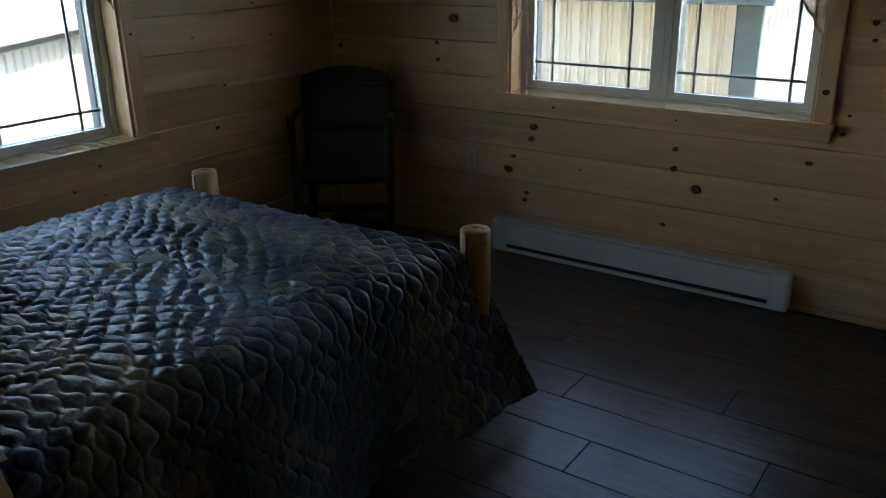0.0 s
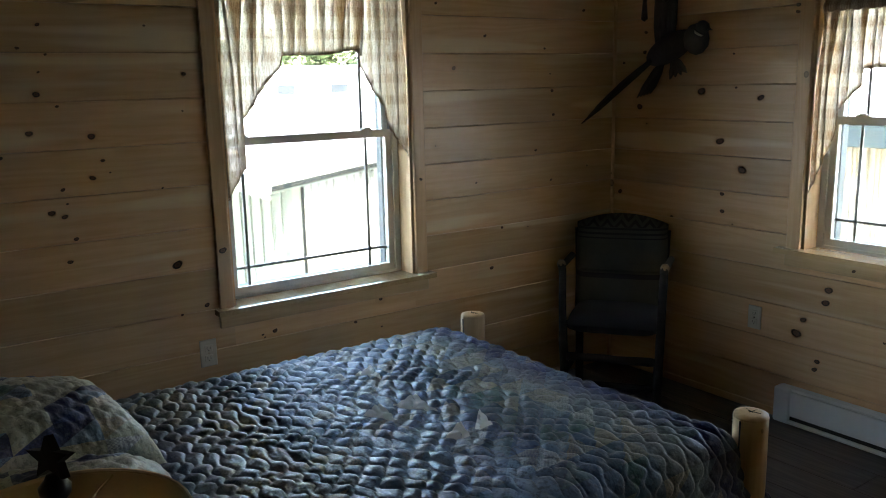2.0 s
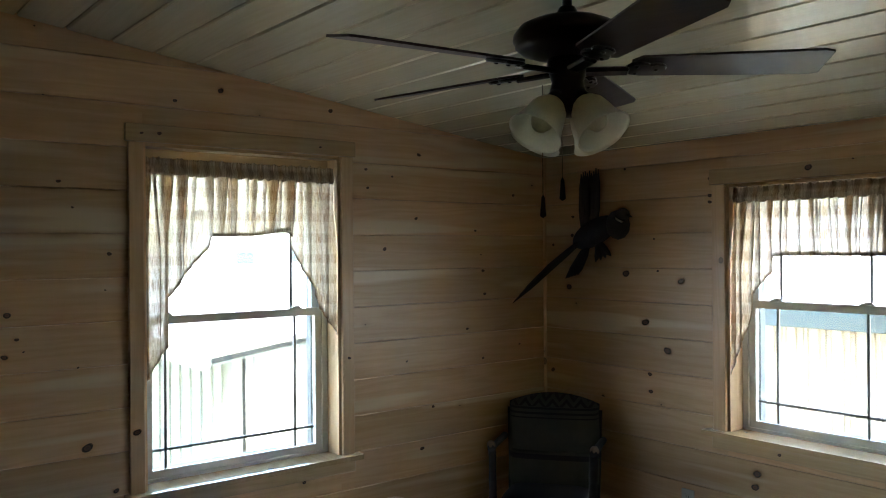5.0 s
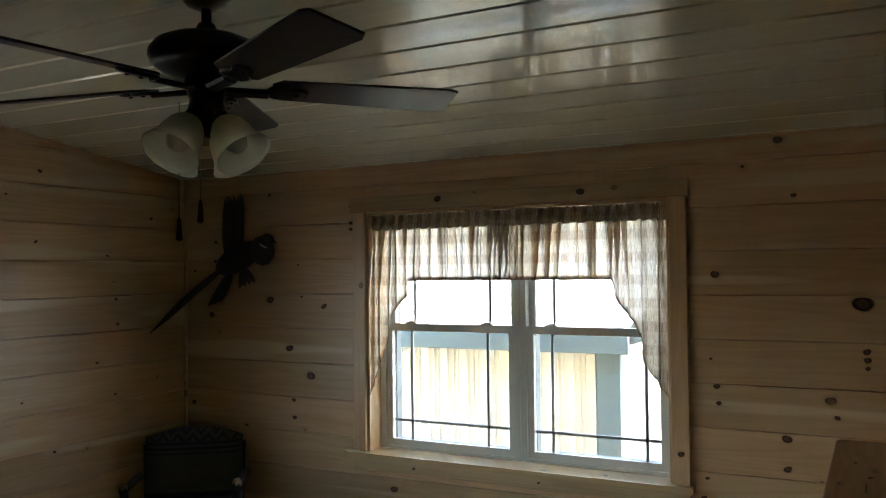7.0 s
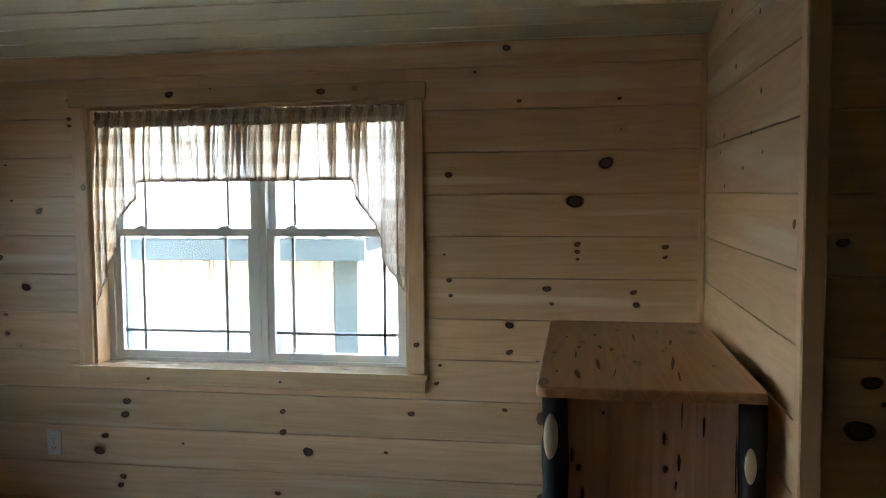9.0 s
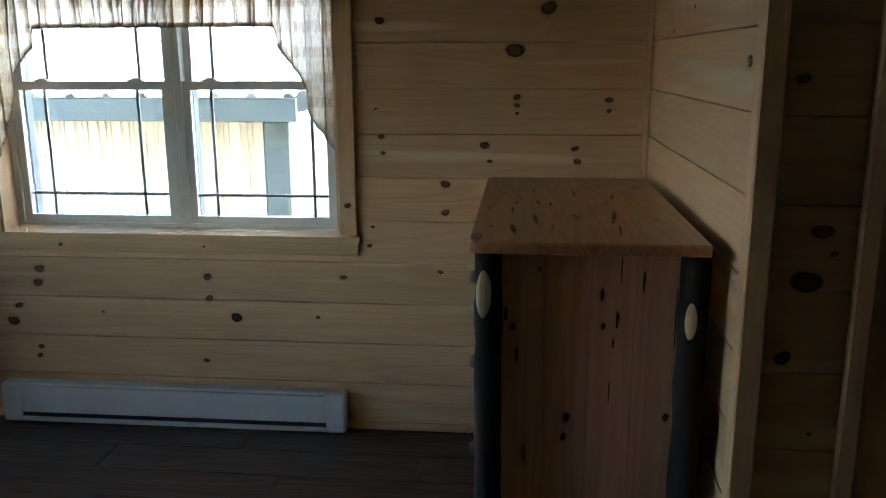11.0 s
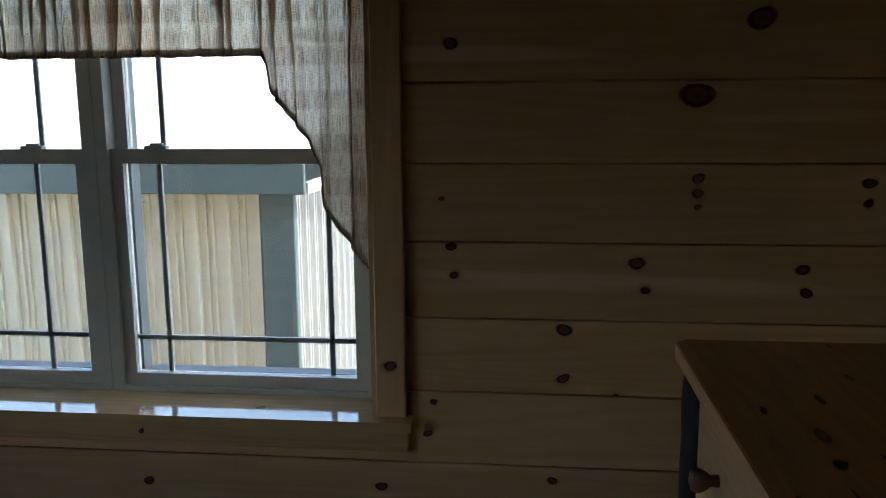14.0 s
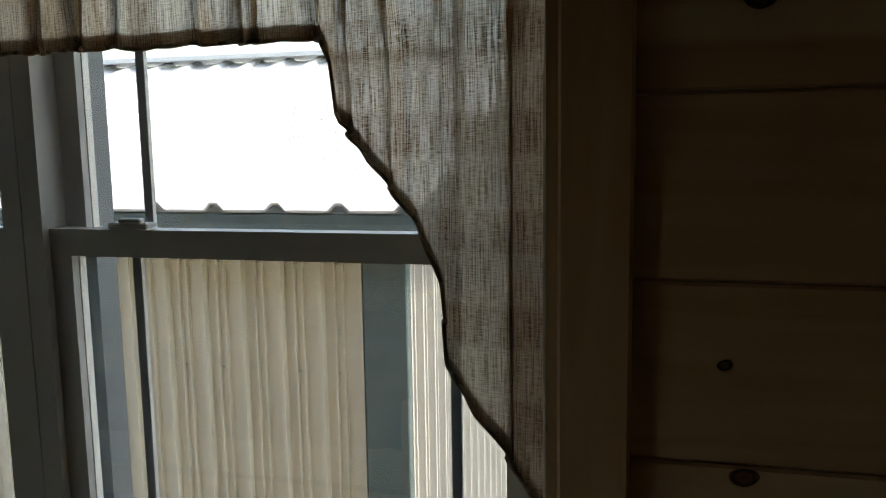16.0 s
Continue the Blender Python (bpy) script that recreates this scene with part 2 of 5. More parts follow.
def quilt_mat(name, strip_share, sage=0.0):
    """Patchwork in navy, green, tan and plaid, with pale pieced points."""
    n = Nodes(name)
    v = n.local()
    axes = n.add("SeparateXYZ")
    n.link(v, axes.inputs[0])
    spread = n.add("CombineXYZ")
    n.link(n.math("SUBTRACT", axes.outputs[0], axes.outputs[2]), spread.inputs[0])
    n.link(axes.outputs[1], spread.inputs[1])
    flat = n.vmath("MULTIPLY", spread.outputs[0], (9.5, 9.5, 0.0))
    cell = n.vmath("FLOOR", flat)
    inside = n.add("SeparateXYZ")
    n.link(n.vmath("FRACTION", flat), inside.inputs[0])
    half = n.math("GREATER_THAN", n.math("ADD", inside.outputs[0], inside.outputs[1]), 1.0)
    pick = n.add("CombineXYZ")
    n.link(n.math("MULTIPLY", half, 0.37), pick.inputs[2])
    br = n.add("TexWhiteNoise")
    n.link(n.vmath("ADD", cell, pick.outputs[0]), br.inputs["Vector"])
    rc = n.add("SeparateColor")
    n.link(br.outputs["Color"], rc.inputs[0])
    patch = n.ramp(rc.outputs[0], (0.0, (0.020, 0.028, 0.10)), (0.18, (0.06, 0.09, 0.25)), (0.36, (0.06, 0.13, 0.10)), (0.50, (0.025, 0.035, 0.12)), (0.62, (0.42, 0.34, 0.20)), (0.76, (0.18, 0.29, 0.44)), (0.93, (0.60, 0.62, 0.60)))
    patch_node = patch.node
    patch_node.color_ramp.interpolation = "CONSTANT"
    sep = n.add("SeparateXYZ")
    n.link(v, sep.inputs[0])
    chk = n.add("TexChecker")
    n.put(chk, Vector=v, Scale=160.0, Color1=(1, 1, 1, 1), Color2=(0.55, 0.55, 0.6, 1))
    plaid = n.math("GREATER_THAN", rc.outputs[1], 0.55)
    col = n.mix(plaid, patch, n.mix(1.0, patch, chk.outputs[0], "MULTIPLY"))
    along = n.math("ADD", n.math("MULTIPLY", n.math("ADD", sep.outputs[1], 2.0), 0.5), n.math("MULTIPLY", n.math("SUBTRACT", n.noise(v, 6.0, 1), 0.5), 0.06))
    strip = n.ramp(along, (0.0, (0.22, 0.24, 0.17)), (0.13, (0.05, 0.07, 0.20)), (0.19, (0.018, 0.024, 0.13)), (0.30, (0.022, 0.030, 0.15)), (0.36, (0.22, 0.23, 0.18)), (0.44, (0.30, 0.26, 0.17)), (0.49, (0.035, 0.09, 0.10)), (0.56, (0.17, 0.29, 0.50)), (0.66, (0.24, 0.38, 0.62)), (0.72, (0.08, 0.15, 0.27)), (0.80, (0.030, 0.12, 0.14)), (0.90, (0.30, 0.36, 0.35)), (0.95, (0.035, 0.05, 0.14)), (1.0, (0.05, 0.07, 0.13)))
    col = n.mix(strip_share, col, strip)
    if sage:
        cream = n.mix(n.noise(v, 9.0, 2), (0.27, 0.31, 0.21), (0.60, 0.57, 0.44))
        pieced = n.math("LESS_THAN", rc.outputs[2], 0.72)
        col = n.mix(n.math("MULTIPLY", pieced, sage), col, cream)
    sprig = n.noise(v, 75.0, 3, 0.6)
    dark_print = n.math("MINIMUM", n.math("MAXIMUM", n.math("MULTIPLY", n.math("SUBTRACT", 0.50, sprig), 9.0), 0.0), 1.0)
    col = n.mix(n.math("MULTIPLY", dark_print, 0.42), col, (0.010, 0.013, 0.034))
    pale_print = n.math("MINIMUM", n.math("MAXIMUM", n.math("MULTIPLY", n.math("SUBTRACT", n.noise(v, 48.0, 3, 0.6), 0.55), 9.0), 0.0), 1.0)
    col = n.mix(n.math("MULTIPLY", pale_print, 0.13), col, (0.60, 0.68, 0.78))
    thread = n.noise(v, 500.0, 2)
    col = n.mix(n.math("MULTIPLY", thread, 0.06), col, (0.6, 0.64, 0.7))
    n.put(n.bsdf, Base_Color=col, Roughness=0.47, Sheen_Weight=0.18, Sheen_Roughness=0.30)
    n.bump(n.noise(n.vmath("MULTIPLY", v, (0.5, 1.0, 1.0)), 75.0, 4), 0.42, 0.006)
    return n.mat


def metal_siding(name, color, axis):
    n = Nodes(name)
    v = n.position()
    streak = n.noise(n.vmath("MULTIPLY", v, tuple(0.1 if i == 2 else 1.0 for i in range(3))), 14.0, 4)
    col = n.mix(streak, tuple(c * 0.95 for c in color), tuple(min(1, c * 1.04) for c in color))
    n.put(n.bsdf, Base_Color=col, Roughness=0.3)
    return n.mat


M_GLASS = glass_mat()
M_CLOTH = cloth_mat("plaid homespun")
M_HEADER = cloth_mat("doubled plaid", 0.20, 0.0)
M_QUILT = quilt_mat("patchwork quilt", 0.60)
M_SHAM = quilt_mat("patchwork sham", 0.10, 0.9)
M_SHED = metal_siding("cream steel siding", (0.66, 0.645, 0.545), 0)
M_SHEDW = metal_siding("white steel siding", (0.55, 0.55, 0.52), 1)
M_GREENW = metal_siding("pale green steel siding", (0.32, 0.345, 0.285), 1)
# near-black for the barn's painted eave shadow and its dark corner joint
M_EAVE_SHADE_JOINT = plain("dark eave shade and corner joint", (0.012, 0.015, 0.014), 0.5, 0, 0.2, 10)
M_FENCE = plain("weathered grey fence", (0.22, 0.22, 0.21), 0.8, 0, 0.2, 5)
M_ROOF = metal_siding("white steel roofing", (0.70, 0.71, 0.70), 0)
M_TEAL = plain("teal trim", (0.10, 0.145, 0.15), 0.5, 0, 0.15, 12)
M_STONE = plain("pale gravel", (0.30, 0.285, 0.25), 0.9, 0, 0.4, 3)
M_LEAF = plain("leaves", (0.075, 0.11, 0.035), 0.6, 0, 0.4, 20)
M_TRUNK = plain("tree bark", (0.10, 0.075, 0.05), 0.9, 0, 0.4, 20)
M_FARWALL = plain("far white wall", (0.75, 0.74, 0.70), 0.7, 0, 0.08, 3)
M_FARDARK = plain("far dark window", (0.05, 0.06, 0.07), 0.3, 0, 0.1, 3)


def shade_mat(name, color, mixv):
    n = Nodes(name)
    dif, tra, gl, m1, m2 = n.add("BsdfDiffuse"), n.add("BsdfTranslucent"), n.add("BsdfGlossy"), n.add("MixShader"), n.add("MixShader")
    t = n.noise(n.local(), 180.0, 3)
    col = n.mix(t, tuple(c * 0.85 for c in color), color)
    n.link(col, dif.inputs[0])
    n.link(col, tra.inputs[0])
    m1.inputs[0].default_value = mixv
    n.link(dif.outputs[0], m1.inputs[1])
    n.link(tra.outputs[0], m1.inputs[2])
    gl.inputs["Roughness"].default_value = 0.25
    m2.inputs[0].default_value = 0.05
    n.link(m1.outputs[0], m2.inputs[1])
    n.link(gl.outputs[0], m2.inputs[2])
    n.link(m2.outputs[0], n.tree.nodes["Material Output"].inputs[0])
    return n.mat


M_LAMPSHADE = shade_mat("linen lamp shade", (0.80, 0.60, 0.36), 0.40)
M_FROST = shade_mat("frosted glass", (0.97, 0.95, 0.82), 0.68)


# ---- mesh helpers ----
def mesh_of(name, bm, mat, smooth=False):
    me = bpy.data.meshes.new(name)
    bm.normal_update()
    bm.to_mesh(me)
    bm.free()
    for m in (mat if isinstance(mat, (list, tuple)) else [mat]):
        me.materials.append(m)
    if smooth:
        for p in me.polygons:
            p.use_smooth = True
    return me


def thing(name, label, category, at=(0, 0, 0), turn=0.0, group="", kind=""):
    ob = new(name)
    ob.matrix_basis = pose(*at, 0, 0, turn)
    ob.empty_display_size = 0.1
    return tagged(ob, label, category, group, kind)


def part(name, bm, material, parent, label="", smooth=False):
    ob = new(name, mesh_of(name, bm, material, smooth))
    ob.parent = parent
    return tagged(ob, label)


def solo(name, bm, material, label, category="", kind="", smooth=False, group=""):
    ob = new(name, mesh_of(name, bm, material, smooth))
    return tagged(ob, label, category, group, kind)


def add_box(bm, x0, x1, y0, y1, z0, z1, bevel=0.0, seg=1, mat=0):
    m = Matrix.LocRotScale(((x0 + x1) / 2, (y0 + y1) / 2, (z0 + z1) / 2), None, (x1 - x0, y1 - y0, z1 - z0))
    r = bmesh.ops.create_cube(bm, size=1.0, matrix=m)
    faces = {f for v in r["verts"] for f in v.link_faces}
    for f in faces:
        f.material_index = mat
    if bevel:
        edges = {e for v in r["verts"] for e in v.link_edges}
        bmesh.ops.bevel(bm, geom=list(edges), offset=bevel, segments=seg, affect="EDGES", profile=0.5)
    return bm


def box(*a, **k):
    return add_box(bmesh.new(), *a, **k)


def add_rod(bm, p0, p1, r0, r1=None, seg=12, rings=1, wob=0.0, seed=0):
    """A round bar from p0 to p1, with optional unevenness."""
    r1 = r0 if r1 is None else r1
    p0, p1 = Vector(p0), Vector(p1)
    rot = (p1 - p0).to_track_quat("Z", "Y").to_matrix()
    loops = []
    for i in range(rings + 1):
        f = i / rings
        c = p0.lerp(p1, f)
        loop = []
        for j in range(seg):
            a = 2 * math.pi * j / seg
            r = r0 + (r1 - r0) * f
            if wob:
                r *= 1 + wob * noise.noise(Vector((math.cos(a) * 1.3 + seed, math.sin(a) * 1.3, f * 3 * rings / 6)))
            loop.append(bm.verts.new(c + rot @ Vector((math.cos(a) * r, math.sin(a) * r, 0))))
        loops.append(loop)
    for a, b in zip(loops, loops[1:]):
        for j in range(seg):
            bm.faces.new((a[j], a[(j + 1) % seg], b[(j + 1) % seg], b[j]))
    bm.faces.new(loops[0][::-1])
    bm.faces.new(loops[-1])
    return bm


def add_lathe(bm, profile, seg=24, at=(0, 0, 0), rot=None, close=False):
    """Turn a profile of (radius, height) round z."""
    loops = []
    at = Vector(at)
    for r, z in profile:
        loop = []
        for j in range(seg):
            a = 2 * math.pi * j / seg
            p = Vector((math.cos(a) * r, math.sin(a) * r, z))
            loop.append(bm.verts.new(at + (rot @ p if rot else p)))
        loops.append(loop)
    for a, b in zip(loops, loops[1:]):
        for j in range(seg):
            bm.faces.new((a[j], a[(j + 1) % seg], b[(j + 1) % seg], b[j]))
    if close:
        bm.faces.new(loops[0][::-1])
        bm.faces.new(loops[-1])
    return bm


def add_grid(bm, fn, nu, nv, mat=0):
    vs = [[bm.verts.new(fn(i / nu, j / nv)) for j in range(nv + 1)] for i in range(nu + 1)]
    for i in range(nu):
        for j in range(nv):
            f = bm.faces.new((vs[i][j], vs[i + 1][j], vs[i + 1][j + 1], vs[i][j + 1]))
            f.material_index = mat
    return vs


def solidify(ob, t):
    m = ob.modifiers.new("thickness", "SOLIDIFY")
    m.thickness, m.offset = t, 0.0
    return ob


# ---- the room ----
XA, YB, XC, YD = -3.755, 3.65, -0.015, 2.12     # inner faces of the west, north, east and closet walls
YS, XE = -0.15, 1.30                            # closing walls behind the walker
PITCH, GROOVE0 = 0.1695, 0.0355                 # board pitch, height of the first groove
SLOPE, LOW = 0.130, 2.165


def ceil_z(y):
    return LOW + SLOPE * (YB - y)


WIN_B = dict(a=-2.602, b=-1.186, z0=0.820, z1=1.945)
WIN_A = dict(a=1.410, b=2.312, z0=0.708, z1=2.090)


def wall_with_opening(name, axis, face, depth, a, b, top, opening, label, mat=None):
    """A thick wall on a plane of x or y, with one opening cut through it."""
    bm = bmesh.new()

    def piece(u0, u1, z0, z1):
        lo, hi = min(face, face + depth), max(face, face + depth)
        if axis == "x":
            add_box(bm, lo, hi, u0, u1, z0, z1)
        else:
            add_box(bm, u0, u1, lo, hi, z0, z1)
    if opening:
        piece(a, opening["a"], -0.2, top)
        piece(opening["b"], b, -0.2, top)
        piece(opening["a"], opening["b"], -0.2, opening["z0"])
        piece(opening["a"], opening["b"], opening["z1"], top)
    else:
        piece(a, b, -0.2, top)
    return solo(name, bm, mat or (M_PINE_X if axis == "y" else M_PINE_Y), label, "wall", "structure")


BACK = 0.018
wall_north = wall_with_opening("wall_north", "y", YB + BACK, 0.15, XA - 0.17, XE + 0.1, 2.6, WIN_B, "knotty pine board wall with a double window")
wall_west = wall_with_opening("wall_west", "x", XA - BACK, -0.15, YS - 0.2, YB + BACK, 2.9, WIN_A, "knotty pine board wall with a single window")
wall_east = wall_with_opening("wall_east", "x", XC + BACK, 0.09, YD + BACK + 0.002, YB + BACK, 2.6, None, "short knotty pine wall behind the dresser")
wall_closet = wall_with_opening("wall_closet", "y", YD + BACK, 0.10, XC + BACK + 0.09, XE + 0.1, 2.6, None, "dim pine wall of the recess")
# the two unseen closing walls are made darker to keep the room's shadows deep
wall_south = wall_with_opening("wall_south", "y", YS, -0.12, XA - 0.17, XE + 0.1, 2.9, None, "pine wall that closes the room", M_PINE_LOW_BOUNCE)
wall_recess = wall_with_opening("wall_recess", "x", XE, 0.12, YS, YB + BACK, 2.8, None, "pine wall that closes the recess", M_PINE_LOW_BOUNCE)

plank_cache = {}


def plank(parent, axis, face, inward, u0, u1, z0, z1, mat):
    """One tongue-and-groove board with eased edges; alike boards share a mesh."""
    length, height = round(u1 - u0, 3), round(z1 - z0, 3)
    key = (axis, inward, length, height, mat.name)
    if key not in plank_cache:
        bm, c, t = bmesh.new(), 0.0025, BACK
        prof = [(0.0, -height / 2), (t - c, -height / 2), (t, -height / 2 + c), (t, height / 2 - c), (t - c, height / 2), (0.0, height / 2)]
        rows = []
        for u in (-length / 2, length / 2):
            rows.append([bm.verts.new((u, inward * d, z) if axis == "y" else (inward * d, u, z)) for d, z in prof])
        for i in range(len(prof)):
            j = (i + 1) % len(prof)
            bm.faces.new((rows[0][i], rows[0][j], rows[1][j], rows[1][i]))
        bm.faces.new(rows[0][::-1])
        bm.faces.new(rows[1])
        bmesh.ops.recalc_face_normals(bm, faces=bm.faces)
        plank_cache[key] = mesh_of("plank", bm, mat)
    ob = new("plank", plank_cache[key])
    ob.parent = parent
    c = ((u0 + u1) / 2, face, (z0 + z1) / 2) if axis == "y" else (face, (u0 + u1) / 2, (z0 + z1) / 2)
    ob.matrix_basis = Matrix.Translation(c)
    return ob


def board_wall(parent, axis, face, inward, a, b, top_at, opening, mat):
    k = 0
    while True:
        z0 = 0.0 if k == 0 else GROOVE0 + (k - 1) * PITCH
        z1 = GROOVE0 + k * PITCH
        spans = [(a, b)]
        if opening and z1 > opening["z0"] - 0.02 and z0 < opening["z1"] + 0.02:
            spans = [(a, opening["a"]), (opening["b"], b)]
        done = True
        for u0, u1 in spans:
            hi = max(top_at(u0), top_at(u1))
            if z0 < hi:
                done = False
                plank(parent, axis, face, inward, u0, u1, z0, z1 - 0.0012, mat)
        if done or k > 18:
            break
        k += 1
    # short boards under and over the opening where a course is cut by it
    if opening:
        k0 = int((opening["z0"] - GROOVE0) / PITCH) + 1
        zb = GROOVE0 + (k0 - 1) * PITCH
        plank(parent, axis, face, inward, opening["a"], opening["b"], zb, opening["z0"], mat)
        k1 = int((opening["z1"] - GROOVE0) / PITCH) + 1
        plank(parent, axis, face, inward, opening["a"], opening["b"], opening["z1"], GROOVE0 + k1 * PITCH - 0.0012, mat)


board_wall(wall_north, "y", YB + BACK, -1, XA, XC, lambda u: ceil_z(YB), WIN_B, M_PINE_X)
board_wall(wall_west, "x", XA - BACK, 1, YS, YB, ceil_z, WIN_A, M_PINE_Y)
board_wall(wall_east, "x", XC + BACK, -1, YD, YB, ceil_z, None, M_PINE_Y)
board_wall(wall_closet, "y", YD + BACK, -1, XC, XE, lambda u: ceil_z(YD), None, M_PINE_X)

# ceiling: sloping boards that run along x, in one mesh
bm = bmesh.new()
CEIL_W, run = 0.168, math.hypot(1, SLOPE)
slope_m = Matrix.Translation((0, 3.792, ceil_z(3.792))) @ Matrix.Rotation(-math.atan(SLOPE), 4, "X")
for i in range(26):
    s0 = -i * CEIL_W
    c, w = 0.006, CEIL_W - 0.004
    prof = [(s0, 0.016), (s0, c), (s0 - c, 0.0), (s0 - w + c, 0.0), (s0 - w, c), (s0 - w, 0.016)]
    ends = []
    for x in (XA - 0.02, XE + 0.1):
        ends.append([bm.verts.new(slope_m @ Vector((x, y, z))) for y, z in prof])
    for p in range(5):
        bm.faces.new((ends[0][p], ends[0][p + 1], ends[1][p + 1], ends[1][p]))
    bm.faces.new(ends[0])
    bm.faces.new(ends[1][::-1])
for x0, x1, y0, y1 in ((XA - 0.2, XE + 0.2, -4.4, 0.3),):
    vs = [bm.verts.new(slope_m @ Vector(p)) for p in ((x0, y1, 0.013), (x1, y1, 0.013), (x1, y0, 0.013), (x0, y0, 0.013), (x0, y1, 0.15), (x1, y1, 0.15), (x1, y0, 0.15), (x0, y0, 0.15))]
    for f in ((0, 1, 2, 3), (4, 7, 6, 5), (0, 4, 5, 1), (1, 5, 6, 2), (2, 6, 7, 3), (3, 7, 4, 0)):
        bm.faces.new([vs[i] for i in f])
solo("ceiling", bm, M_CEIL, "sloping ceiling of varnished pale boards", "ceiling", "structure")

# floor
floor = solo("floor", box(XA - 0.1, XE + 0.1, YS - 0.1, YB + 0.1, -0.2, -0.010), M_FLOOR, "dark brown laminate plank floor", "floor", "structure")
FLOOR_W, FLOOR_L = 0.197, 1.22
floor_meshes = {}


def floor_mesh(length):
    key = round(length, 3)
    if key not in floor_meshes:
        floor_meshes[key] = mesh_of("floor_plank", box(-key / 2 + 0.001, key / 2 - 0.001, -FLOOR_W / 2 + 0.001, FLOOR_W / 2 - 0.001, -0.009, 0.0, bevel=0.002), M_FLOOR)
    return floor_meshes[key]


for r in range(20):
    yc = 2.441 - FLOOR_W / 2 + (r - 12) * FLOOR_W
    if yc - FLOOR_W / 2 < YS - 0.1 or yc > YB + 0.05:
        continue
    x = XA - 1.43 + ((r * 0.415) % 1.0) * FLOOR_L
    while x < XE + FLOOR_L:
        lo, hi = max(x - FLOOR_L / 2, XA - 0.015), min(x + FLOOR_L / 2, XE + 0.05)
        if hi - lo > 0.02:
            ob = new("floor_plank", floor_mesh(hi - lo))
            ob.parent = floor
            ob.matrix_basis = Matrix.Translation(((lo + hi) / 2, yc, 0))
        x += FLOOR_L

# corner trims
solo("trim_corner_post", box(XC - 0.030, 0.002, YD - 0.030, YD + 0.02, 0, 2.42, bevel=0.004), M_PINE_Z, "light pine corner board", "trim", "structure")
solo("trim_corner_inside", box(XC - 0.022, XC, YB - 0.022, YB, 0, 2.17, bevel=0.004), M_PINE_Z, "narrow pine corner strip", "trim", "structure")
solo("trim_corner_west", box(XA, XA + 0.016, YB - 0.016, YB, 0, 2.17, bevel=0.003), M_PINE_Z, "narrow pine corner strip", "trim", "structure")
solo("trim_door_casing", box(0.166, 0.204, YD - 0.020, YD, 0, 2.06, bevel=0.004), M_PINE_Z, "light pine door casing", "trim", "structure")
solo("door_1", box(0.204, 0.98, YD - 0.006, YD - 0.001, 0.01, 2.04), M_PINE_Z, "dim pine closet door, shut", "door", "structure")


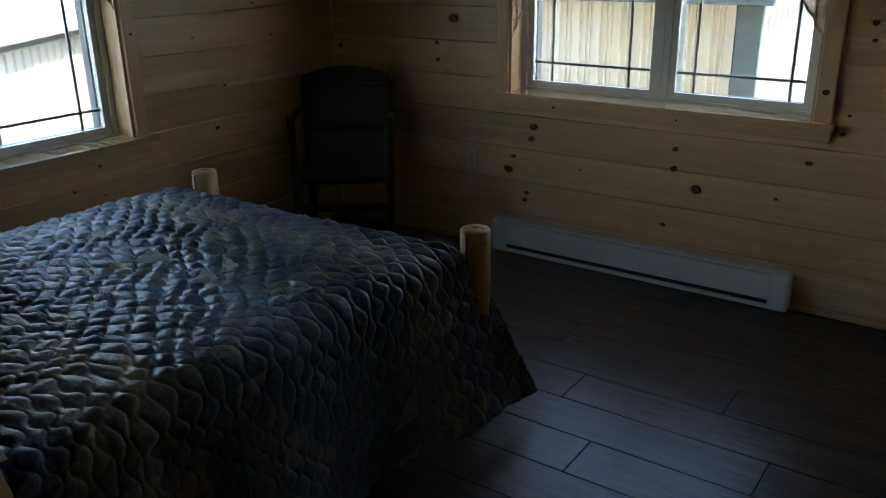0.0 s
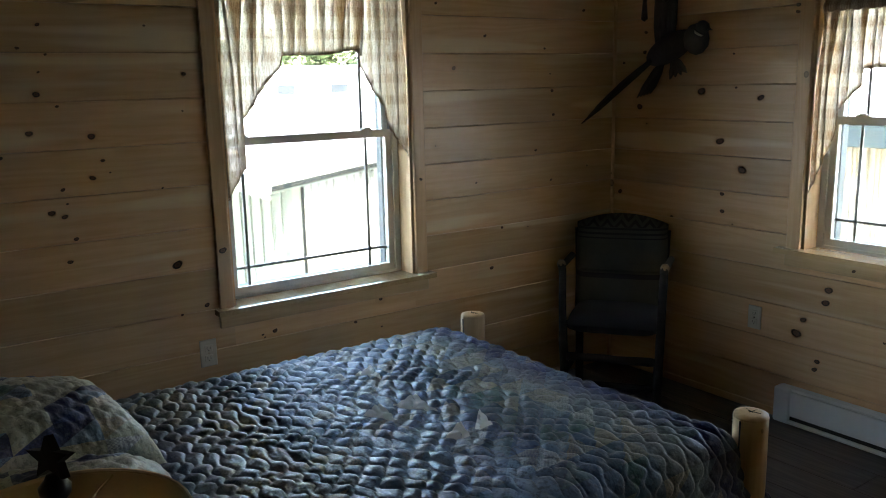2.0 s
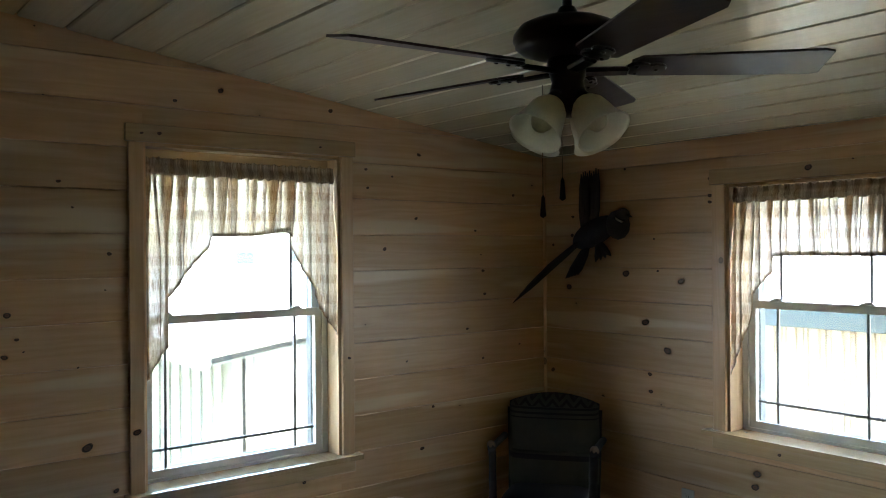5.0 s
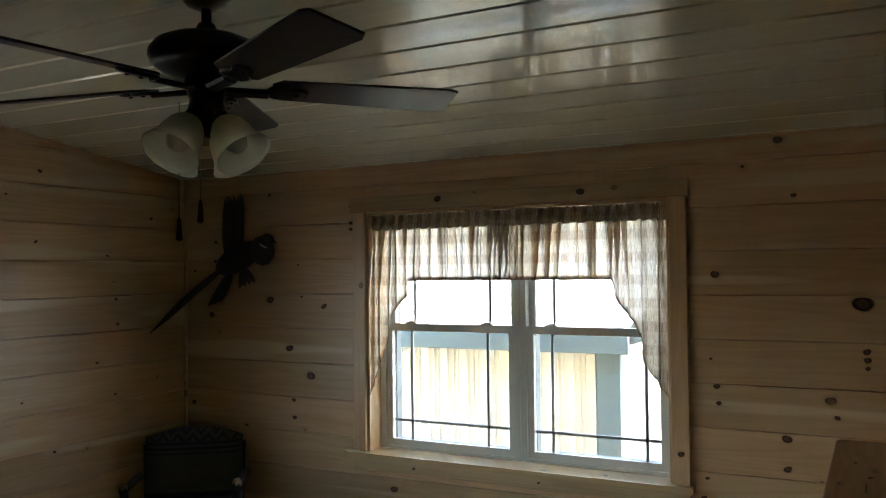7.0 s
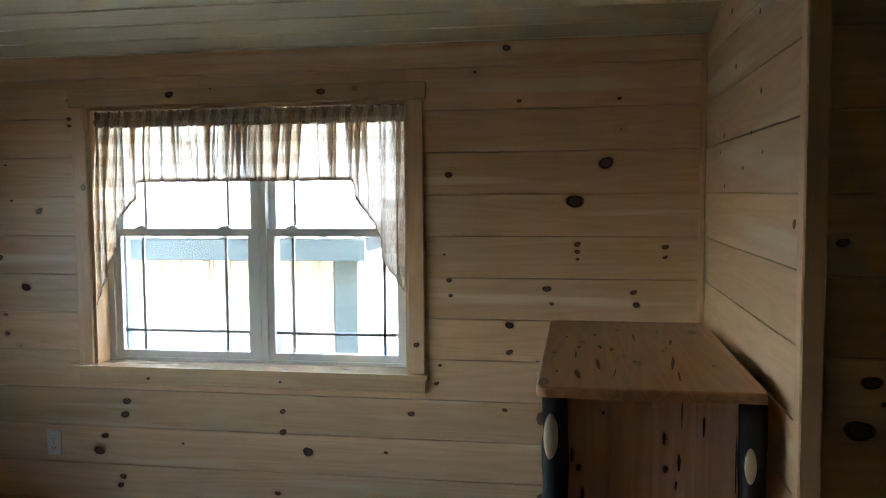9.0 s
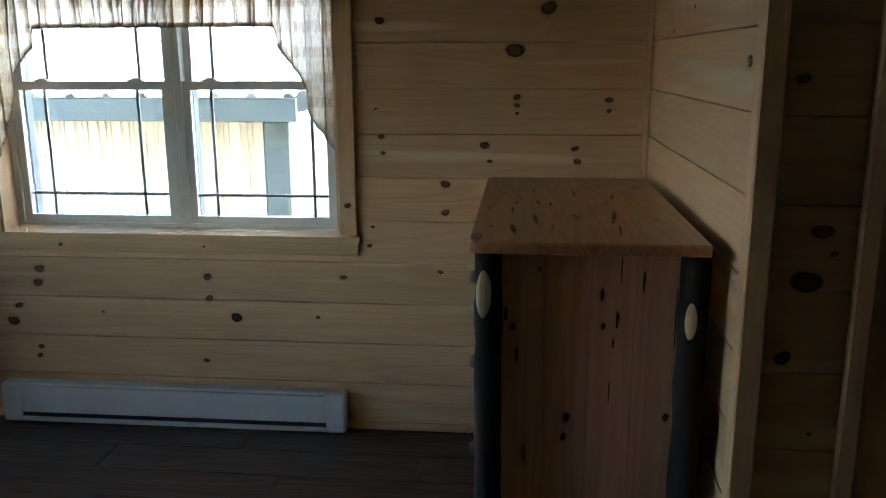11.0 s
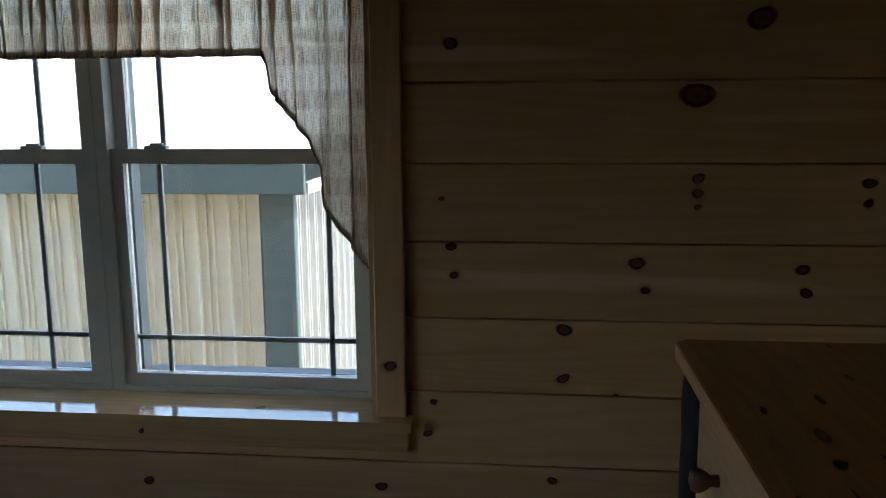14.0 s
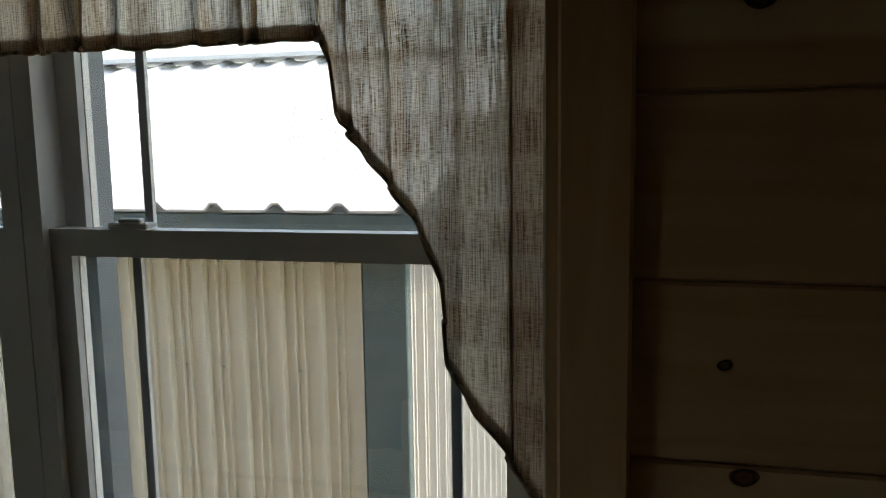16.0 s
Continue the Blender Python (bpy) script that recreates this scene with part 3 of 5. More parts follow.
# ---- windows ----
def window(name, axis, face, out, o, sashes, frame_d, label, stool, casing, stop_h):
    """Casings, stool, apron, jamb lining and one or two double-hung units. Works in (u, d, z): along the wall, outward, up."""
    root = tagged(new(name), label, "window", "", "structure")

    def put(pname, spans, mat, parent=root, bevel=0.0, plabel=""):
        bm = bmesh.new()
        for u0, u1, d0, d1, z0, z1 in spans:
            e0, e1 = sorted((face + out * d0, face + out * d1))
            if axis == "y":
                add_box(bm, u0, u1, e0, e1, z0, z1, bevel=bevel)
            else:
                add_box(bm, e0, e1, u0, u1, z0, z1, bevel=bevel)
        return part(pname, bm, mat, parent, plabel)
    a, b, z0, z1 = o["a"], o["b"], o["z0"], o["z1"]
    flat = M_TRIM if axis == "y" else M_TRIM_Y
    t = 0.018
    put("casing", [(a - casing[0], a - 0.001, -t, 0, z0, z1 + 0.001)], M_PINE_Z, bevel=0.003, plabel="flat pine side casing")
    put("casing", [(b + 0.001, b + casing[1], -t, 0, z0, z1 + 0.001)], M_PINE_Z, bevel=0.003)
    put("head_casing", [(a - casing[0] - 0.012, b + casing[1] + 0.012, -t - 0.004, 0, z1 + 0.002, z1 + 0.072)], flat, bevel=0.003, plabel="flat pine head casing")
    put("stool", [(stool[0], stool[1], -0.055, 0.0, z0 - 0.018, z0 + 0.005), (a, b, 0.0, frame_d + 0.02, z0 - 0.018, z0 + 0.005)], M_SILL, plabel="glossy varnished pine sill")
    put("apron", [(a - casing[0] - 0.004, b + casing[1] + 0.004, -t, 0, z0 - 0.078, z0 - 0.019)], flat, bevel=0.003)
    put("jamb_lining", [(a, a + 0.012, 0.0, frame_d + 0.088, z0, z1)], M_PINE_Z)
    put("jamb_lining", [(b - 0.012, b, 0.0, frame_d + 0.088, z0, z1)], M_PINE_Z)
    put("jamb_lining", [(a + 0.012, b - 0.012, 0.0, frame_d + 0.088, z1 - 0.0125, z1)], flat)
    put("head_stop", [(a + 0.0125, b - 0.0125, frame_d - 0.016, frame_d - 0.001, z1 - stop_h, z1 - 0.013)], flat, bevel=0.002, plabel="pine stop above the sash")
    for (s0, s1), meet, mu in sashes:
        fr = put("window_frame", [(s0, s0 + 0.028, frame_d, frame_d + 0.085, z0 + 0.001, z1 - 0.013), (s1 - 0.028, s1, frame_d, frame_d + 0.085, z0 + 0.001, z1 - 0.013),
                                  (s0 + 0.028, s1 - 0.028, frame_d, frame_d + 0.085, z0 + 0.001, z0 + 0.018), (s0 + 0.028, s1 - 0.028, frame_d, frame_d + 0.085, z1 - 0.035, z1 - 0.013)], M_VINYL, plabel="white vinyl frame")
        i0, i1 = s0 + 0.028, s1 - 0.028
        zb, zt = z0 + 0.018, z1 - 0.035
        st = 0.030
        d = frame_d + 0.012
        lower = put("lower_sash", [(i0, i0 + st, d, d + 0.028, zb, meet + 0.016), (i1 - st, i1, d, d + 0.028, zb, meet + 0.016), (i0 + st, i1 - st, d, d + 0.028, zb, zb + 0.030), (i0 + st, i1 - st, d, d + 0.028, meet - 0.018, meet + 0.016)], M_VINYL)
        put("pane", [(i0 + st, i1 - st, d + 0.012, d + 0.016, zb + 0.030, meet - 0.018)], M_GLASS, lower).visible_shadow = False
        e = d + 0.032
        upper = put("upper_sash", [(i0, i0 + st, e, e + 0.028, meet - 0.014, zt), (i1 - st, i1, e, e + 0.028, meet - 0.014, zt), (i0 + st, i1 - st, e, e + 0.028, meet - 0.014, meet + 0.012), (i0 + st, i1 - st, e, e + 0.028, zt - 0.03, zt)], M_VINYL)
        put("pane", [(i0 + st, i1 - st, e + 0.012, e + 0.016, meet + 0.012, zt - 0.03)], M_GLASS, upper).visible_shadow = False
        # outer frame return, its shade painted in by the dark material
        put("outer_frame", [(i0, i0 + st - 0.010, d + 0.062, d + 0.104, zb, zt), (i1 - st + 0.010, i1, d + 0.062, d + 0.104, zb, zt), (i0 + st, i1 - st, d + 0.062, d + 0.104, zb, zb + 0.020)], M_OUTER, fr, plabel="outer frame coloured as in shade")
        for u in mu["v"]:
            put("muntin", [(u - 0.006, u + 0.006, d + 0.019, d + 0.026, zb + 0.03, meet - 0.018)], M_MUNTIN, lower)
            put("muntin", [(u - 0.006, u + 0.006, e + 0.019, e + 0.026, meet + 0.012, zt - 0.03)], M_MUNTIN, upper)
        put("muntin", [(i0 + st, i1 - st, d + 0.0185, d + 0.0255, mu["z"] - 0.006, mu["z"] + 0.006)], M_MUNTIN, lower)
        put("muntin", [(i0 + st, i1 - st, e + 0.0185, e + 0.0255, zt - 0.115, zt - 0.103)], M_MUNTIN, upper)
        for u in (mu["v"][0], mu["v"][-1]):
            put("sash_lock", [(u - 0.028, u + 0.028, d + 0.002, d + 0.024, meet + 0.016, meet + 0.024), (u - 0.012, u + 0.02, d + 0.0, d + 0.012, meet + 0.024, meet + 0.030)], M_VINYL, lower, bevel=0.002, plabel="small sash lock")
    return root


window_north = window("window_1", "y", YB, 1, WIN_B, [((-2.590, -1.868), 1.401, dict(v=(-2.433, -2.037), z=0.957)), ((-1.866, -1.198), 1.401, dict(v=(-1.727, -1.318), z=0.955))], 0.10,
       "double vinyl window in pine casing, looking onto sheds", (-2.708, -1.102), (0.068, 0.068), 0.034)
window_west = window("window_2", "x", XA, -1, WIN_A, [((1.422, 2.300), 1.375, dict(v=(1.541, 2.145), z=0.835))], 0.10,
       "single vinyl window in pine casing, looking onto a yard", (1.330, 2.402), (0.060, 0.064), 0.080)


# ---- the boldest knots, as slightly proud discs in the boards ----
def knot_mesh():
    n = Nodes("pine knot")
    sep = n.add("SeparateXYZ")
    n.link(n.local(), sep.inputs[0])
    rad = n.math("SQRT", n.math("ADD", n.math("MULTIPLY", sep.outputs[0], sep.outputs[0]), n.math("MULTIPLY", sep.outputs[2], sep.outputs[2])))
    rad = n.math("ADD", rad, n.math("MULTIPLY", n.math("SUBTRACT", n.noise(n.local(), 2.2, 3), 0.5), 0.5))
    col = n.ramp(rad, (0.0, (0.085, 0.038, 0.018)), (0.55, (0.15, 0.07, 0.035)), (0.68, (0.030, 0.013, 0.007)), (0.86, (0.035, 0.016, 0.008)), (1.0, (0.20, 0.11, 0.055)))
    n.put(n.bsdf, Base_Color=col, Roughness=0.45)
    bm = bmesh.new()
    rim = [bm.verts.new((math.cos(a) * (1 + 0.09 * math.sin(2 * a + 1) + 0.05 * math.sin(3 * a)), 0.0, math.sin(a) * (1 + 0.09 * math.sin(2 * a + 1) + 0.05 * math.sin(3 * a)))) for a in (2 * math.pi * i / 24 for i in range(24))]
    top = [bm.verts.new((v.co.x * 0.86, -0.0007, v.co.z * 0.86)) for v in rim]
    for i in range(24):
        bm.faces.new((rim[i], rim[(i + 1) % 24], top[(i + 1) % 24], top[i]))
    bm.faces.new(top)
    bmesh.ops.recalc_face_normals(bm, faces=bm.faces)
    return mesh_of("knot", bm, n.mat)


KNOT = knot_mesh()
KNOTS_NORTH = [(-0.39, 1.68, 0.046), (-0.51, 1.53, 0.055), (-0.50, 1.36, 0.021), (-0.50, 1.33, 0.018), (-0.16, 1.35, 0.023), (-0.16, 1.31, 0.016), (-0.62, 1.18, 0.028), (-0.60, 1.12, 0.016), (-0.28, 1.17, 0.023), (-0.27, 1.12, 0.021), (-0.77, 1.03, 0.028), (-0.77, 0.92, 0.023), (-1.18, 0.65, 0.023), (-0.79, 0.68, 0.018), (-1.74, 0.64, 0.021), (-1.74, 0.55, 0.025), (-2.46, 0.66, 0.030), (-2.47, 0.60, 0.030), (-2.57, 0.50, 0.025), (-2.60, 0.43, 0.039), (-2.20, 0.48, 0.011), (-1.63, 0.47, 0.035), (-1.29, 0.48, 0.014), (-2.49, 0.32, 0.021), (-2.50, 0.28, 0.021), (-1.77, 0.28, 0.021), (-0.78, 2.14, 0.025), (-0.73, 1.93, 0.016), (-0.34, 1.93, 0.014), (-2.93, 1.16, 0.034), (-2.85, 1.50, 0.028)]
KNOTS_NORTH_BY_WINDOW = [(-1.016, 1.64, 0.024), (-1.016, 1.211, 0.020), (-1.01, 1.148, 0.015), (-1.036, 1.316, 0.010), (-1.057, 0.858, 0.013), (-1.071, 0.782, 0.018), (-0.499, 1.30, 0.012)]
KNOTS_NORTH_CORNER = [(-3.18, 1.53, 0.034), (-3.06, 1.29, 0.036), (-3.695, 0.986, 0.022), (-3.035, 1.035, 0.020), (-3.03, 0.95, 0.020), (-3.57, 1.45, 0.028), (-3.545, 1.73, 0.018), (-3.687, 1.68, 0.014), (-3.005, 1.703, 0.010), (-2.984, 1.546, 0.012), (-3.54, 1.83, 0.018), (-2.69, 1.98, 0.016), (-2.69, 1.90, 0.018), (-2.69, 1.87, 0.018)]
KNOTS_WEST = [(0.82, 2.01, 0.019), (1.10, 1.924, 0.014), (0.787, 1.824, 0.013), (1.148, 1.828, 0.008), (0.715, 1.745, 0.011), (0.802, 1.724, 0.008), (0.64, 1.685, 0.022), (0.773, 1.664, 0.009), (1.281, 1.652, 0.014), (0.758, 1.588, 0.019), (0.821, 1.545, 0.010), (1.265, 1.513, 0.007), (0.721, 1.455, 0.020), (0.581, 1.434, 0.031), (0.925, 1.434, 0.020), (0.608, 1.364, 0.012), (0.622, 1.376, 0.013), (0.956, 1.345, 0.013), (0.571, 1.294, 0.023), (0.915, 1.284, 0.019), (0.978, 1.299, 0.007), (0.81, 1.25, 0.013), (1.164, 1.225, 0.007), (0.551, 1.225, 0.012), (0.82, 1.198, 0.008), (0.764, 1.17, 0.020), (0.807, 1.152, 0.018)]
KNOTS_WEST_LOW = [(0.837, 1.067, 0.014), (0.808, 0.985, 0.017), (0.43, 0.947, 0.027), (0.419, 0.918, 0.020), (1.196, 0.918, 0.033), (1.301, 0.736, 0.017), (1.198, 0.713, 0.010), (1.587, 0.572, 0.018), (1.531, 0.565, 0.010), (1.54, 0.552, 0.008), (1.981, 0.535, 0.014), (2.119, 0.488, 0.009)]
KNOTS_WEST_FAR = [(2.771, 2.129, 0.019), (2.458, 2.041, 0.014), (2.609, 2.014, 0.010), (2.267, 2.298, 0.018), (1.542, 2.269, 0.014), (1.737, 2.331, 0.019), (1.232, 2.485, 0.016), (2.467, 1.954, 0.012), (2.751, 1.813, 0.016), (2.562, 1.663, 0.017), (3.137, 1.756, 0.012), (3.175, 1.63, 0.009), (3.189, 1.545, 0.017), (3.199, 1.423, 0.016), (3.078, 1.246, 0.014), (2.688, 1.111, 0.010), (3.185, 1.085, 0.012), (2.85, 0.87, 0.014), (2.78, 0.67, 0.020), (3.41, 1.95, 0.016), (3.45, 1.14, 0.010)]
KNOTS_EAST = [(2.69, 2.047, 0.016), (2.66, 1.834, 0.018), (3.03, 1.951, 0.018), (2.78, 1.73, 0.014), (3.226, 1.752, 0.018), (2.894, 1.634, 0.014), (2.286, 1.492, 0.022), (3.115, 2.137, 0.022), (3.21, 1.583, 0.014), (3.30, 1.70, 0.012), (2.63, 1.67, 0.011)]
KNOTS_CLOSET = [(0.04, 1.46, 0.022), (0.102, 1.172, 0.034), (0.127, 1.128, 0.011), (0.080, 1.071, 0.048), (0.048, 0.914, 0.026), (0.114, 0.752, 0.009)]
KNOTS_CASING = [(-2.207, 1.990, 0.026), (-1.54, 1.985, 0.028), (-2.023, 2.010, 0.008), (-1.150, 0.945, 0.020), (-2.343, 0.770, 0.014), (-1.74, 0.772, 0.010)]
KNOTS_CASING_WEST = [(1.375, 0.955, 0.026), (2.345, 1.16, 0.014), (1.47, 2.128, 0.014), (1.40, 2.125, 0.012), (2.20, 2.125, 0.010)]
krand = random.Random(21)
for parent, turn, fixed, knots in ((wall_north, 0, YB, KNOTS_NORTH + KNOTS_NORTH_BY_WINDOW + KNOTS_NORTH_CORNER), (wall_west, 90, XA, KNOTS_WEST + KNOTS_WEST_LOW + KNOTS_WEST_FAR), (wall_east, -90, XC, KNOTS_EAST), (wall_closet, 0, YD, KNOTS_CLOSET),
                                   (window_north, 0, YB - 0.0225, KNOTS_CASING), (window_west, 90, XA + 0.0225, KNOTS_CASING_WEST)):
    for u, z, r in knots:
        ob = new("knot", KNOT)
        ob.parent = parent
        place = (u, fixed - 0.0002, z) if turn == 0 else (fixed + (0.0002 if turn == 90 else -0.0002), u, z)
        ob.matrix_basis = pose(*place, 0, 0, turn) @ Matrix.Rotation(krand.uniform(-0.4, 0.4), 4, "Y") @ Matrix.Diagonal((r * 0.62, 1.0, r * krand.uniform(0.40, 0.55), 1))


# ---- outdoors ----
ground = solo("ground", bmesh.new(), M_STONE, "pale gravel yard reaching to the horizon", "ground", "structure")
bm = bmesh.new()
add_grid(bm, lambda u, v: Vector(((u - 0.5) * 3000, (v - 0.5) * 3000, -1.25)), 12, 12)
bm.to_mesh(ground.data)
bm.free()


def ribbed_wall(length, height, pitch=0.155, minor=True):
    """A steel panel on x 0..length, z 0..height, ribs towards -y."""
    prof, x = [], 0.0
    while x < length:
        prof += [(x, 0.0), (x + 0.030, 0.0), (x + 0.035, -0.027), (x + 0.047, -0.027), (x + 0.052, 0.0)]
        if minor:
            for m in (0.085, 0.118):
                prof += [(x + m, 0.0), (x + m + 0.003, -0.015), (x + m + 0.009, -0.015), (x + m + 0.012, 0.0)]
        x += pitch
    prof = [p for p in prof if p[0] < length] + [(length, 0.0)]
    bm = bmesh.new()
    rows = [[bm.verts.new((x, y, z)) for x, y in prof] for z in (0.0, height)]
    for i in range(len(prof) - 1):
        bm.faces.new((rows[0][i], rows[0][i + 1], rows[1][i + 1], rows[1][i]))
    return bm


def moved(bm, m):
    bmesh.ops.transform(bm, matrix=m, verts=bm.verts)
    return bm


def metal_shed(at, turn, length, depth, height, roof_rise, m_front, m_side, label, fascia=0.138):
    """Origin at the front right corner of the ground; the front runs to -x, the side runs back to +y."""
    root = thing("metal_shed", label, "shed", at, turn)
    part("front_wall", moved(ribbed_wall(length, height), Matrix.Translation((-length, 0, 0))), m_front, root, "ribbed steel wall")
    part("side_wall", moved(ribbed_wall(depth, height), Matrix.Translation((0, 0, 0)) @ Matrix.Rotation(math.pi / 2, 4, "Z")), m_side, root, "white ribbed steel wall")
    part("back_wall", box(-length, 0, depth, depth + 0.03, 0, height), m_side, root)
    part("corner_trim", box(-0.122, 0.036, -0.044, 0.0, 0, height - 0.01, bevel=0.004), M_TEAL, root, "dark teal corner trim")
    part("fascia", box(-length - 0.1, 0.12, -0.16, -0.13, height, height + fascia, bevel=0.004), M_TEAL, root, "dark teal fascia board")
    part("soffit", box(-length - 0.1, 0.12, -0.13, 0.04, height - 0.002, height + 0.02), M_SHEDW, root)
    side = bmesh.new()
    add_box(side, 0.10, 0.13, -0.13, depth + 0.1, height, height + 0.05)
    part("rake_trim", side, M_SHEDW, root)
    rb, pitch, ln = bmesh.new(), 0.229, length + 0.2
    prof, x = [], -length - 0.12
    while x < 0.14:
        prof += [(x, 0.0), (x + 0.06, 0.0), (x + 0.085, 0.025), (x + 0.11, 0.025), (x + 0.135, 0.0)]
        x += pitch
    rows = []
    for f in (0.0, 1.0):
        rows.append([rb.verts.new((px, -0.17 + f * (depth * 0.5 + 0.17), height + fascia + 0.01 + f * roof_rise + pz)) for px, pz in prof])
    rows.append([rb.verts.new((px, depth + 0.1, height + fascia + 0.01 + pz)) for px, pz in prof])
    for a, b in zip(rows, rows[1:]):
        for i in range(len(prof) - 1):
            rb.faces.new((a[i], a[i + 1], b[i + 1], b[i]))
    solidify(part("roof", rb, M_ROOF, root, "white ribbed steel roof"), 0.008)
    ridge = bmesh.new()
    add_box(ridge, -length - 0.12, 0.14, depth * 0.5 - 0.15, depth * 0.5 + 0.15, height + fascia + roof_rise + 0.03, height + fascia + roof_rise + 0.06)
    part("ridge_cap", ridge, M_ROOF, root)
    screws = bmesh.new()
    for zz in (0.55, 1.25, 1.93, 2.33):
        for i in range(34):
            add_box(screws, -0.235 - i * 0.155, -0.230 - i * 0.155, -0.006, 0.0, zz, zz + 0.006)
    tagged(part("screws", screws, M_DARK, root), kind="stuff")
    return root


metal_shed((-1.96, 5.60, -1.25), 0, 7.0, 5.0, 2.385, 0.75, M_SHED, M_SHEDW, "cream ribbed steel shed with teal trim")

# white shed standing further back beside it
metal_shed((3.4, 10.6, -1.25), 0, 5.2, 5.0, 2.3, 0.8, M_SHEDW, M_SHEDW, "white ribbed steel shed in full sun")


def gable_barn(at, turn, label):
    """Origin at the near corner of the eave; the eave wall runs to +y, the gable end to -x."""
    root = thing("metal_barn", label, "barn", at, turn)
    w, ln, h, rise = 5.2, 11.0, 1.94, 0.62
    gab = moved(ribbed_wall(w, h + rise, pitch=0.115, minor=False), Matrix.Translation((-w, 0, 0)))
    for v in gab.verts:
        if v.co.z > 0.1:
            v.co.z = h + rise * (1 - abs(v.co.x + w / 2) / (w / 2))
    part("gable_wall", gab, M_GREENW, root, "pale green ribbed steel gable")
    part("eave_wall", moved(ribbed_wall(ln, h, minor=False), Matrix.Rotation(math.pi / 2, 4, "Z")), M_SHEDW, root, "white ribbed steel wall")
    part("corner_trim", box(-0.12, 0.02, -0.03, 0.0, 0, h), M_GREENW, root)
    over, fwd = 0.14, 0.75
    z_e = h - rise * over / (w / 2)
    rf = bmesh.new()
    for x_e in (over, -w - over):
        add_grid(rf, lambda u, v: Vector((x_e + (-w / 2 - x_e) * u, -fwd + v * (ln + 2 * fwd), z_e + 0.12 + (h + rise - z_e) * u)), 1, 1)
    solidify(part("roof", rf, M_ROOF, root, "white steel roof"), 0.03)
    part("eave_trim", box(over - 0.03, over + 0.02, -fwd, ln + fwd, z_e + 0.03, z_e + 0.14), M_GREENW, root, "pale green eave trim")
    # thin dark strip added as the shadow line below the roof edge
    part("eave_shade_strip", box(over + 0.0205, over + 0.034, -fwd, ln + fwd, z_e + 0.050, z_e + 0.095), M_EAVE_SHADE_JOINT, root, "dark strip for the shade under the eave")
    part("corner_joint", box(0.021, 0.034, -0.032, 0.006, 0, h), M_EAVE_SHADE_JOINT, root, "dark corner joint")
    for x_e in (over, -w - over):
        rk = bmesh.new()
        dz = Vector((0, 0, 0.16))
        p0, p1 = Vector((x_e, -fwd, z_e - 0.03)), Vector((-w / 2, -fwd, h + rise - 0.03))
        back = Vector((0, 0.03, 0))
        vs = [rk.verts.new(p) for p in (p0, p1, p1 + dz, p0 + dz, p0 + back, p1 + back, p1 + dz + back, p0 + dz + back)]
        for f in ((0, 1, 2, 3), (4, 7, 6, 5), (0, 4, 5, 1), (3, 2, 6, 7)):
            rk.faces.new([vs[k] for k in f])
        part("rake_trim", rk, M_GREENW, root, "pale green rake trim")
    return root


gable_barn((-7.68, 3.63, -1.25), 34.0, "pale green steel barn with a white roof")


def far_house(at, turn, w, d, h, rise, label, wins):
    root = thing("house", label, "house", at, turn, "far white houses")
    part("wall", box(-w / 2, w / 2, 0, d, 0, h), M_FARWALL, root)
    rf = bmesh.new()
    add_grid(rf, lambda u, v: Vector((-w / 2 - 0.3 + v * (w + 0.6), -0.3 + u * (d / 2 + 0.3), h + u * rise)), 1, 1)
    add_grid(rf, lambda u, v: Vector((-w / 2 - 0.3 + v * (w + 0.6), d + 0.3 - u * (d / 2 + 0.3), h + u * rise)), 1, 1)
    solidify(part("roof", rf, M_ROOF, root), 0.1)
    for x, z in wins:
        part("window", box(x - 0.45, x + 0.45, -0.06, 0.0, z, z + 1.2), M_FARDARK, root)
    part("door", box(-w / 2 + 0.6, -w / 2 + 1.5, -0.05, 0.0, 0.0, 2.0), M_FARDARK, root)
    return root


far_house((-40.3, 21.3, -1.25), 62, 10, 7, 3.3, 0.5, "white house across the yard", ((-2.2, 1.6), (0.6, 1.6), (3.4, 1.6)))
far_house((-34.0, 24.5, -1.25), 58, 7, 5, 2.2, 0.4, "low white outbuilding across the yard", ((0.2, 0.8), (2.5, 0.8)))


def picket_fence(at, turn):
    root = thing("fence", "white fence across the yard", "fence", at, turn)
    part("rail", box(0, 9, -0.03, 0.0, 0.9, 1.0), M_FENCE, root)
    for i in range(28):
        part("picket", box(i * 0.33, i * 0.33 + 0.12, -0.06, -0.03, 0.0, 1.15), M_FENCE, root)


picket_fence((-33, 17, -1.25), 62)


